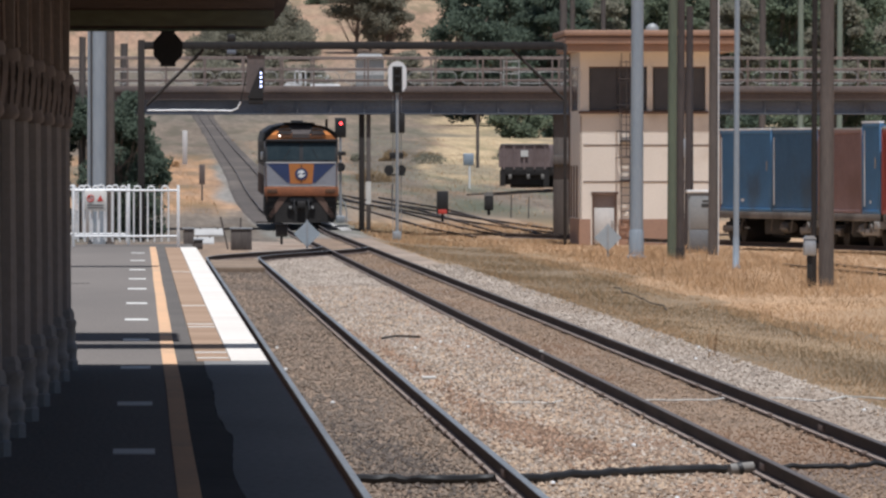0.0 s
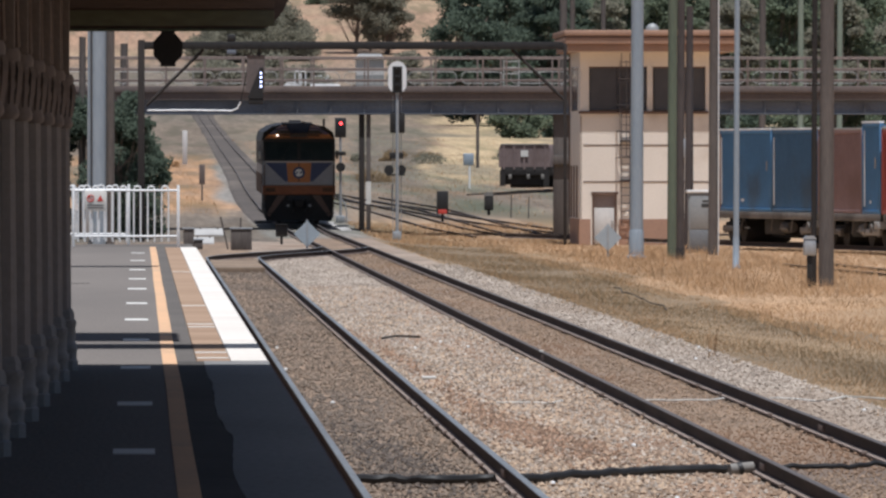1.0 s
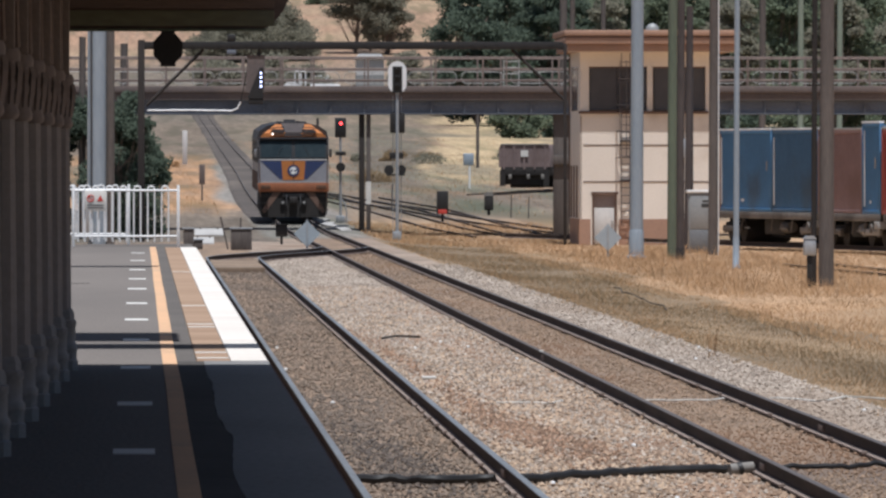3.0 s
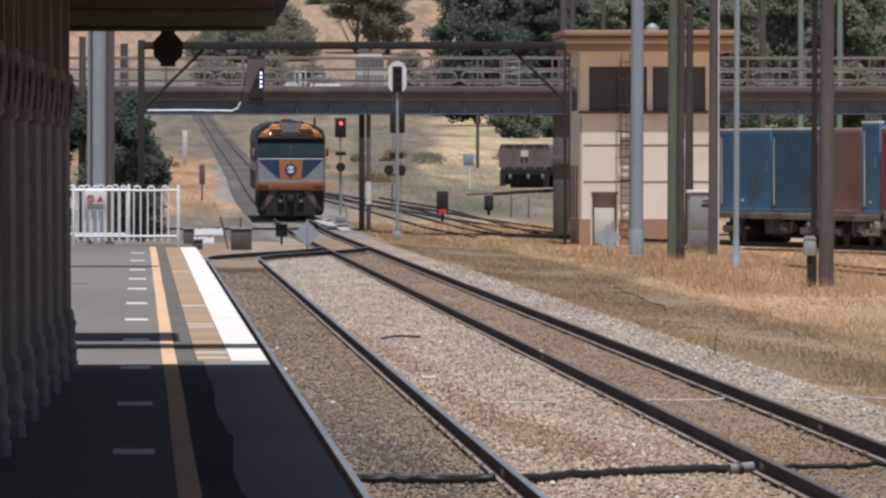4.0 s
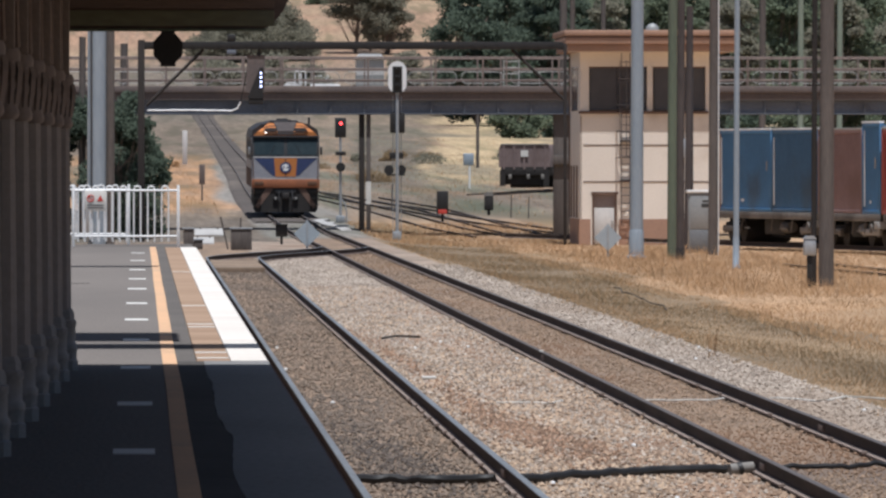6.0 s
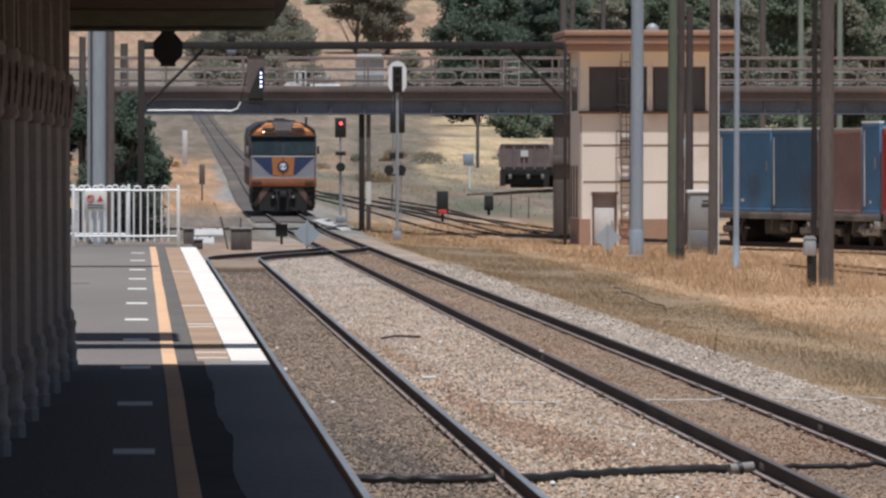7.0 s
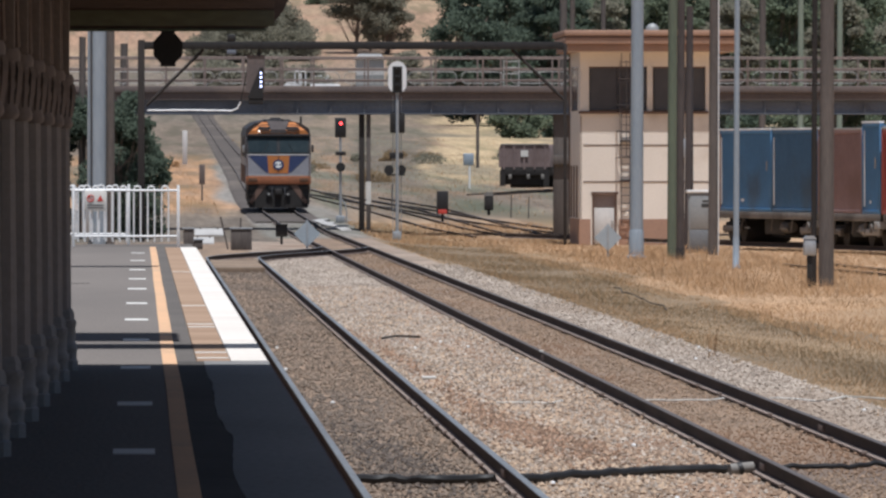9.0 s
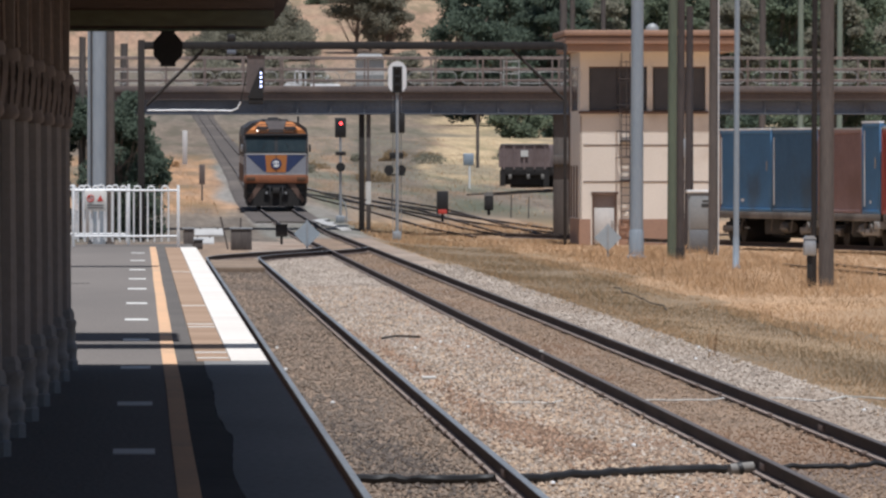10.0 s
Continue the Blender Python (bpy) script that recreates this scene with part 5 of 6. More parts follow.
# ---- signal box ----
def build_signal_box():
    X0, X1, Y0, Y1 = 16.82, 21.86, 345.0, 352.8
    z0 = -0.5
    b = thing("signal_box", 0, 0, 0, "two-storey cream rendered signal box with flat overhanging roof", "building")
    th = 0.25
    # front wall is built round its door and window openings
    DX0, DX1, DZ = 17.30, 18.22, 1.55
    WX0, WX1, WZ0, WZ1 = 17.16, 21.62, 4.68, 6.38
    for a in ((X0, DX0, z0, DZ), (DX1, X1, z0, DZ), (X0, X1, DZ, WZ0), (X0, WX0, WZ0, WZ1), (WX1, X1, WZ0, WZ1), (X0, X1, WZ1, 6.95)):
        part("wall_section", box(a[0], a[1], Y0, Y0 + th, a[2], a[3]), M["render"], b, "cream rendered wall", smooth=False)
    part("side_wall", box(X0, X0 + th, Y0 + th, Y1, z0, 6.95), M["render"], b, smooth=False)
    part("side_wall", box(X1 - th, X1, Y0 + th, Y1, z0, 6.95), M["render"], b, smooth=False)
    part("back_wall", box(X0, X1, Y1, Y1 + th, z0, 6.95), M["render"], b, smooth=False)
    part("upper_floor", box(X0 + th, X1 - th, Y0 + th, Y1, 3.9, 4.1), M["brown"], b)
    roof = part("roof", box(X0 - 0.52, X1 + 0.86, Y0 - 0.80, Y1 + 0.9, 6.95, 7.22, 0.02), M["terracotta"], b, "orange-brown stepped roof edge")
    o = part("fascia", box(X0 - 0.60, X1 + 0.96, Y0 - 0.90, Y1 + 1.0, 7.22, 7.48, 0.02), M["terracotta"], b)
    o.parent = roof
    o = part("capping", box(X0 - 0.65, X1 + 1.02, Y0 - 0.96, Y1 + 1.06, 7.54, 7.76, 0.03), M["terracotta"], b)
    o.parent = roof
    o = part("gutter", box(X0 - 0.57, X1 + 0.93, Y0 - 0.87, Y1 + 0.9, 7.48, 7.54), M["brown"], b)
    o.parent = roof
    # pale sheet added below the eaves so bounce on the wall stays neutral
    part("soffit", box(X0 - 0.48, X1 + 0.82, Y0 - 0.76, Y0 - 0.004, 6.93, 6.946), M["render"], b, "added pale sheet for neutral bounce light under the eaves")
    # terracotta plinth band, split at the door
    for a, c in ((X0 - 0.03, DX0 - 0.08), (DX1 + 0.08, X1 + 0.03)):
        part("plinth_band", box(a, c, Y0 - 0.03, Y0, z0, 0.55), M["terracotta"], b, "orange-brown painted base")
    part("plinth_band", box(X0 - 0.03, X0, Y0, Y1, z0, 0.55), M["terracotta"], b, "orange-brown painted base")
    for z in (3.38, 1.98):
        part("joint_strip", box(X0 + 0.12, X1 - 0.02, Y0 - 0.015, Y0, z - 0.02, z + 0.02), M["brown"], b, "thin dark joint")
    for x in (X0 + 0.02,):
        part("pilaster_joint", box(x, x + 0.03, Y0 - 0.012, Y0, 0.55, 4.5), M["brown"], b)
    part("window_sill", box(WX0 - 0.4, WX1 + 0.1, Y0 - 0.12, Y0 + 0.02, WZ0 - 0.10, WZ0), M["brown"], b, "dark sill")
    # windows in three bays
    for i, (a, c) in enumerate(((WX0, 19.36), (19.62, WX1))):
        w = part("window_frame", box(a, c, Y0 + 0.12, Y0 + 0.17, WZ1 - 0.06, WZ1), M["brown"], b)
        n = 2
        for k in range(n):
            p0, p1 = a + (c - a) * k / n, a + (c - a) * (k + 1) / n
            o = part("pane", box(p0 + 0.03, p1 - 0.03, Y0 + 0.14, Y0 + 0.15, WZ0 + 0.03, WZ1 - 0.06), M["dark_glass"], b)
            o.parent = w
            o = part("mullion", box(p1 - 0.02, p1 + 0.02, Y0 + 0.12, Y0 + 0.16, WZ0, WZ1 - 0.06), M["dark_glass"], b)
            o.parent = w
    part("window_pier", box(19.38, 19.60, Y0 + 0.02, Y0 + th, WZ0, WZ1), M["render"], b)
    d = part("door", box(DX0 + 0.06, DX1 - 0.06, Y0 + 0.1, Y0 + 0.15, z0 + 0.1, 0.98, 0.01), M["door"], b, "pale grey door leaf")
    o = part("handle", box(DX1 - 0.2, DX1 - 0.14, Y0 + 0.06, Y0 + 0.10, 0.35, 0.5), M["chrome"], b)
    o.parent = d
    part("door_panel", box(DX0 + 0.06, DX1 - 0.06, Y0 + 0.1, Y0 + 0.15, 1.0, DZ - 0.06), M["door_tint"], b, "mauve-grey panel over the door")
    part("door_frame", box(DX0 - 0.06, DX1 + 0.06, Y0 - 0.03, Y0 + 0.1, DZ - 0.06, DZ + 0.04), M["brown"], b)
    for x in (DX0, DX1 - 0.06):
        part("door_frame", box(x - 0.02, x + 0.06, Y0 - 0.025, Y0 + 0.1, z0, DZ - 0.06), M["brown"], b)
    for k, y in enumerate((346.2, 348.4, 350.4, 352.0)):
        part("downpipe", rod((X0 - 0.07, y, 0.6), (X0 - 0.07, y, 2.6 if k < 3 else 6.9), 0.03, n=8), M["brown"], b, "dark downpipe")
    part("side_window", box(X0 - 0.02, X0 + 0.02, 347.0, 351.5, 4.7, 6.38), M["dark_glass"], b)
    # caged ladder on the front wall
    l = thing("wall_ladder", 18.55, Y0 - 0.22, 0.3, "dark steel ladder fixed to the wall up to the roof", "ladder")
    for s in (-0.16, 0.16):
        part("stile", box(s - 0.013, s + 0.013, -0.02, 0.02, 0, 6.6), M["dark_brown"], l)
    for k in range(21):
        part("rung", rod((-0.16, 0, 0.25 + 0.3 * k), (0.16, 0, 0.25 + 0.3 * k), 0.014, n=6), M["dark_brown"], l)
    for z in (2.6, 3.6, 4.6, 5.6):
        part("cage_hoop", bm_tube(bmesh.new(), [(0.34 * math.cos(a * math.pi / 8), -0.62 * math.sin(a * math.pi / 8), z) for a in range(9)], 0.02, 6), M["dark_brown"], l, "dark steel cage hoop")
    for a in (2, 4, 6):
        part("cage_strap", rod((0.34 * math.cos(a * math.pi / 8), -0.62 * math.sin(a * math.pi / 8), 2.6), (0.34 * math.cos(a * math.pi / 8), -0.62 * math.sin(a * math.pi / 8), 6.3), 0.014, n=5), M["dark_brown"], l)
    for z in (1.7, 3.2, 4.5):
        part("wall_bracket", box(-0.22, 0.22, -0.02, 0.22, z, z + 0.035), M["dark_brown"], l)
    bm = bmesh.new()
    bm_lathe(bm, [(0.02, 0), (0.26, 0.0), (0.25, 0.16), (0.15, 0.28), (0.02, 0.32)], 14)
    v = part("roof_vent", bm, M["cabinet"], b, "grey domed vent")
    v.location = (19.75, 348, 7.76)


build_signal_box()


# ---- container train ----
def build_goods():
    ang = math.degrees(math.atan2(ydir.y, ydir.x))
    def container(s, L, H, m, z, label):
        c = YA + ydir * s
        t = thing("shipping_container", c.x, c.y, z, label, "container", "containers on the goods siding", turn=ang)
        bm = box(0, L, -1.18, 1.18, 0.05, H - 0.05)
        part("core", bm, M[m], t, smooth=False)
        n = int(L / 0.28)
        for side in (-1,):
            bm = bmesh.new()
            for k in range(n):
                x = 0.2 + (L - 0.4) * k / n
                bm_prism(bm, [(x, 0.16), (x + 0.14, 0.16), (x + 0.14, H - 0.14), (x, H - 0.14)], -1.195, -1.18)
            part("corrugation", bm, M[m], t, smooth=False)
        for x in (0.0, L - 0.14):
            for y in (-1.22, 1.08):
                part("corner_post", box(x, x + 0.14, y, y + 0.14, 0, H, 0.01), M["box_brown" if s == 0.2 and x == 0.0 else m], t, "rusty brown corner post" if s == 0.2 and x == 0.0 else "")
        for z2 in (0.0, H - 0.13):
            part("side_rail", box(0.14, L - 0.14, -1.225, -1.10, z2, z2 + 0.13, 0.01), M[m], t)
        # the sunlit line along the top is put into the flange's pale colour
        part("top_flange", box(0.02, L - 0.02, -1.25, -1.05, H, H + 0.07, 0.01), M["fence" if m in ("box_blue", "box_deep") else "pale_rail"], t, "top edge coloured pale for its sunlit line")
        part("end_strip", box(L - 0.01, L + 0.012, -1.1, -1.0, 0.1, H - 0.1), M["pale_rail"], t, "pale worn edge")
        part("scraped_edge", box(0.26, 0.33, -1.226, -1.196, 0.25, H - 0.25, 0.01), M["fence" if m in ("box_blue", "box_deep") else m], t, "pale scraped upright")
        if m == "box_blue":
            part("scrape", box(L - 0.72, L - 0.58, -1.206, -1.196, H * 0.50, H * 0.62), M["pale_rail"], t, "pale scrape")
            part("scrape", box(L * 0.42, L * 0.47, -1.206, -1.196, 0.35, 0.45), M["fence"], t, "pale scrape")
    for s, m, H, lab in ((0.2, "box_blue", 2.92, "blue corrugated shipping container on a flat wagon"),
                         (7.45, "box_deep", 2.92, "deep blue corrugated shipping container with pale scraped edge"), (13.6, "box_brown", 2.90, "brown corrugated shipping container on a flat wagon"),
                         (19.3, "box_blue", 3.12, "short tall blue corrugated shipping container"), (21.75, "box_red", 2.90, "red corrugated shipping container on a flat wagon"), (28.05, "box_red", 2.90, "red corrugated shipping container on a flat wagon")):
        container(s, {19.3: 2.25, 0.2: 7.15, 13.6: 5.6}.get(s, 6.06), H, m, 0.96, lab)
    def wagon(s, L):
        c = YA + ydir * s
        t = thing("flat_wagon", c.x, c.y, -0.16, "sooty flat wagon carrying shipping containers", "wagon", "flat wagons on the goods siding", turn=ang)
        part("underframe", box(0, L, -1.2, 1.2, 0.86, 1.11, 0.02), M["under"], t)
        part("side_sill", box(0, L, -1.25, -1.2, 0.86, 1.11, 0.01), M["dusty"], t, "dusty grey-brown side sill")
        part("end_platform", box(L - 0.5, L - 0.02, -1.3, 1.2, 0.60, 0.86, 0.02), M["pale_rail"], t, "grey end platform")
        for q in (0.25, 0.55, 0.75):
            part("brake_lever", rod((L * q, -1.22, 0.42), (L * q + 0.2, -1.22, 0.86), 0.022, n=6), M["dusty"], t, "dusty brake lever")
        for bx in (1.5, L - 1.5):
            bg = part("bogie", box(bx - 1.15, bx + 1.15, -1.0, 1.0, 0.42, 0.72, 0.04), M["under"], t)
            o = part("side_frame", box(bx - 1.05, bx + 1.05, -1.14, -1.02, 0.38, 0.60, 0.03), M["pale_rail" if L < 8 and bx > 3 else "dusty"], t, "cast steel bogie side frame")
            o.parent = bg
            for wx in (-0.85, 0.85):
                o = part("wheelset", rod((bx + wx, -0.85, 0.45), (bx + wx, 0.85, 0.45), 0.45, n=18), M["under"], t)
                o.parent = bg
                o = part("axle_box", box(bx + wx - 0.14, bx + wx + 0.14, -1.12, -0.98, 0.32, 0.60, 0.02), M["dusty"], t, "dusty axle box")
                o.parent = bg
        part("hand_wheel", rod((L - 0.9, -1.32, 0.62), (L - 0.9, -1.27, 0.62), 0.17, n=14), M["dusty"], t, "dusty hand brake wheel")
        for q in (0.3, 0.66):
            part("side_step", box(L * q, L * q + 0.5, -1.3, -1.2, 0.5, 0.54), M["dusty"], t)
        part("air_cylinder", rod((L * 0.62, -0.95, 0.58), (L * 0.69, -0.95, 0.58), 0.2, n=12), M["dusty"], t, "dusty air cylinder")
        # dark box added to stand for the shade beneath the wagon
        part("underside_shade", box(-0.2, L + 0.2, 0.1, 0.5, 0.16, 0.86, 0.02), M["under"], t)
        part("brake_gear", box(L * 0.4, L * 0.6, -0.9, 0.6, 0.3, 0.86, 0.05), M["under"], t)
        part("coupler", box(L, L + 0.45, -0.15, 0.15, 0.75, 0.95, 0.02), M["under"], t)
        part("coupler", box(-0.45, 0.0, -0.15, 0.15, 0.75, 0.95, 0.02), M["under"], t)
    wagon(-0.1, 13.6)
    wagon(13.7, 7.9)
    wagon(22.1, 12.6)

    t = thing("open_wagon", 24.1, 566, line_z(566) + 0.05, "faded brown open wagon seen end-on on a far siding", "wagon", turn=-9)
    part("body", prism([(-1.62, 1.3), (1.62, 1.3), (1.62, 2.45), (1.48, 2.72), (-1.48, 2.72), (-1.62, 2.45)], 0, 11), M["wagon"], t)
    for x in (-1.3, -0.65, 0, 0.65, 1.3):
        part("end_rib", box(x - 0.06, x + 0.06, -0.08, 0, 1.15, 2.65), M["wagon"], t)
    part("end_plate", box(-0.22, 0.25, -0.1, -0.08, 1.95, 2.35), M["white"], t, "pale end plate")
    part("underframe", box(-1.5, 1.5, 0.05, 11, 0.75, 1.3, 0.03), M["under"], t)
    for y in (1.6, 9.4):
        bg = part("bogie", box(-1.1, 1.1, y - 1.2, y + 1.2, 0.3, 0.75, 0.04), M["under"], t)
        for q in (-0.85, 0.85):
            o = part("wheelset", rod((-0.95, y + q, 0.42), (0.95, y + q, 0.42), 0.42, n=16), M["under"], t)
            o.parent = bg
    part("buffer_beam", box(-1.45, 1.45, -0.04, 0.05, 0.78, 1.26, 0.02), M["under"], t)
    part("axle_guard", box(-1.52, 1.52, 0.30, 0.40, 0.2, 0.78), M["under"], t)
    for x in (-0.9, 0.25, 1.15):
        part("spring_plate", box(x - 0.1, x + 0.1, -0.06, 0.0, 0.55, 0.85, 0.02), M["dusty"], t, "dusty spring plate")
    part("rim_rail", box(-1.5, 1.5, -0.06, 0.02, 2.66, 2.76, 0.02), M["dusty"], t, "paler top rail")
    part("step", box(-1.55, -1.2, -0.05, 0.05, 0.1, 1.1), M["under"], t)
    part("step", box(1.2, 1.55, -0.05, 0.05, 0.1, 1.1), M["under"], t)


build_goods()


# ---- trees ----
def tree(x, y, height, radius, count, leaf, mat, label, trunk=0.2, low=0.25, seed=1, category="tree", squash=1.0, clumps=26):
    """A tapered trunk with limbs, and leaves in loose clumps round their ends."""
    rng = np.random.default_rng(seed)
    z0 = ground_z(x, y) - 0.1
    t = thing("tree" if height > 3.5 else "shrub", x, y, z0, label, category)
    bm = bmesh.new()
    pts = [(0.05 * height * (rng.random() - 0.5) * k, 0.03 * height * (rng.random() - 0.5) * k, height * 0.8 * k / 5) for k in range(6)]
    for a, b, k in zip(pts, pts[1:], range(5)):
        bm_rod(bm, a, b, trunk * (1 - 0.15 * k), trunk * (0.85 - 0.15 * k), 8)
    centres = []
    for k in range(clumps):
        h = low + (1 - low) * rng.random() ** 0.85
        spread = radius * math.sin(math.pi * min(1, 0.16 + 0.80 * (h - low) / (1 - low))) ** 0.7
        a = rng.random() * 6.283
        q = spread * (0.25 + 0.75 * rng.random() ** 0.6)
        c = Vector((q * math.cos(a), q * math.sin(a), h * height * 0.97))
        centres.append(c)
        if k % 2 == 0:
            i = min(4, max(0, int(h * 4.2) - 1))
            bm_rod(bm, pts[i], c, trunk * 0.32, trunk * 0.06, 5, caps=False)
    part("trunk", bm, M["bark"], t, "grey-brown trunk and limbs")
    C = np.array(centres)
    size = radius * (0.20 + 0.26 * rng.random(clumps))
    idx = rng.integers(0, clumps, count)
    d = rng.normal(size=(count, 3))
    d /= np.linalg.norm(d, axis=1)[:, None]
    r = size[idx] * rng.random(count) ** 0.45
    P = C[idx] + d * r[:, None] * np.array([1.15, 1.15, 0.75 * squash])
    u = rng.normal(size=(count, 3))
    u /= np.linalg.norm(u, axis=1)[:, None]
    w = np.cross(u, rng.normal(size=(count, 3)))
    w /= np.linalg.norm(w, axis=1)[:, None]
    s = leaf * (0.5 + rng.random(count))[:, None]
    V = np.stack([P - u * s, P + w * s * 0.45, P + u * s, P - w * s * 0.45], 1).reshape(-1, 3)
    F = np.arange(count * 4).reshape(-1, 4)
    o = grown("crown", V, F, mat)
    o.parent = t
    return t


def build_trees():
    # dark shrubs behind the platform fence
    tree(-0.5, 350, 5.7, 1.55, 17000, 0.085, M["leaf_dark"], "dense dark green shrub behind the platform end", 0.10, 0.03, 11, clumps=52)
    tree(-1.95, 352, 5.8, 1.5, 15000, 0.085, M["leaf_dark"], "dense dark green shrub behind the platform end", 0.10, 0.03, 12, clumps=48)
    tree(0.15, 353, 4.3, 1.0, 8000, 0.085, M["leaf_dark"], "dense dark green shrub beside the gantry post", 0.08, 0.03, 13, clumps=40)
    # dark trees and gums on the rise behind the bridge
    for k, (x, y, h, r) in enumerate(((53.2, 1480, 24, 5.2), (60.0, 1485, 26, 5.6), (56.5, 1260, 21, 4.4), (61.5, 1270, 19, 3.8))):
        tree(x, y, h, r, 16000, 0.30, M["leaf_dark"], "tall dark green tree on the rise behind the bridge", 0.4, 0.05, 20 + k, clumps=44)
    for k in range(13):
        x, y = 65 + 4.6 * k + 1.5 * math.sin(k * 2.3), 1260 + 60 * math.sin(k * 1.7)
        tree(x, y, 19 + 4 * math.sin(k * 1.1), 4.4, 10000, 0.32, M["leaf" if k % 3 else "leaf_pale"], "grey-green gum tree on the rise behind the bridge", 0.3, 0.06, 40 + k, clumps=40)
    for k in range(10):
        x, y = 51 + 6.2 * k, 1215 + 20 * math.sin(k * 2.1)
        tree(x, y, 4.5 + 1.2 * math.sin(k * 1.9), 3.6, 4200, 0.28, M["leaf_dark" if k % 2 else "leaf"], "low dark scrub tree on the rise", 0.2, 0.05, 70 + k)
    for k in range(14):
        x, y = 66 + 5.4 * k, 1455 + 30 * math.sin(k * 2.9)
        tree(x, y, 26 + 3 * math.sin(k * 1.9), 6.0, 8500, 0.42, M["leaf_dark" if k % 4 == 1 else "leaf"], "tall grey-green gum deep in the woodland", 0.3, 0.02, 330 + k, clumps=44)
    for k in range(9):
        x, y = 60 + 12 * k, 1560 + 70 * math.sin(k * 1.3)
        tree(x, y, 17 + 4 * math.sin(k * 2.1), 6.5, 7500, 0.42, M["leaf"], "grey-green gum on the far hillside", 0.4, 0.06, 120 + k, clumps=36)
    # lone gums and shrubs on the bare hill
    tree(52.0, 1900, 20, 5.2, 20000, 0.27, M["leaf_pale"], "sparse grey-green gum on the bare hillside", 0.40, 0.10, 90, clumps=75)
    tree(45.4, 1905, 20, 7.2, 18000, 0.27, M["leaf_pale"], "sparse leaning grey-green gum on the bare hillside", 0.40, 0.38, 91, clumps=70)
    tree(49.0, 1920, 14, 4.0, 9000, 0.28, M["leaf_pale"], "gum paled for haze between two taller ones on the hillside", 0.3, 0.25, 92, clumps=40)
    for k in range(9):
        tree(44 + 4.4 * k + math.sin(k * 2.2), 2240 + 14 * math.sin(k * 1.4), 3.4 + 0.8 * math.sin(k * 2.6), 3.2, 2600, 0.26, M["leaf"], "low blue-grey scrub on the skyline ridge", 0.2, 0.02, 300 + k, clumps=26)
    for k, (x, y, h, r) in enumerate(((15, 1850, 6.0, 5.0), (20, 1840, 8.0, 5.8), (25, 1845, 9.8, 6.2), (29.6, 1850, 10.8, 5.6), (33, 1860, 7.5, 3.8))):
        tree(x, y, h, r, 15000, 0.27, M["leaf_pale"], "rounded grey-green scrub tree on the hillside", 0.3, 0.01, 95 + k, clumps=70, squash=1.2)
    for k in range(15):
        x, y = 52 + 5.2 * k + 2 * math.sin(k * 1.9), 1390 + 50 * math.sin(k * 2.7)
        tree(x, y, 23 + 4 * math.sin(k * 1.5), 5.6, 9000, 0.40, M["leaf" if k > 2 else "leaf_dark"], "grey-green gum among woodland behind the bridge", 0.3, 0.03, 170 + k, clumps=46)
    for k in range(11):
        x = 13.0 + 2.3 * k + math.sin(k * 5.1)
        y = 560 + 330 * (0.5 + 0.5 * math.sin(k * 2.9))
        if abs(x - 24) < 2.2 and y < 640 or 9 < x < 13 and y < 640:
            y += 250
        tree(x, y, 0.5 + 0.4 * (0.5 + 0.5 * math.sin(k * 4.3)), 1.3 + 0.5 * math.sin(k * 1.3), 1500, 0.08, M["green_straw" if k % 3 else "leaf_pale"], "low dry bush on the grassy slope", 0.02, 0.0, 210 + k, "bush", clumps=26)
    for k in range(9):
        tree(-6 + 1.1 * k, 470 + 38 * k, 0.9 + 0.4 * math.sin(k * 2.2), 0.8, 800, 0.09, M["straw"], "dry orange bush on the bank beside the line", 0.04, 0.02, 280 + k, "bush", clumps=24)
    for k in range(17):
        if not 0.0060 < (-3 + 4.1 * k) / 1650 < 0.0205 and (-3 + 4.1 * k) / 1650 < 0.0292:      # open ground round the farm buildings
            continue
        tree(-3 + 4.1 * k + math.sin(k * 3.3), 1650 + 40 * math.sin(k * 2.0), 5.2 + 1.6 * math.sin(k * 3.1), 4.2, 3600, 0.34, M["leaf_pale"], "low scrub tree paled for haze on the slope", 0.2, 0.03, 140 + k, clumps=34)


build_trees()


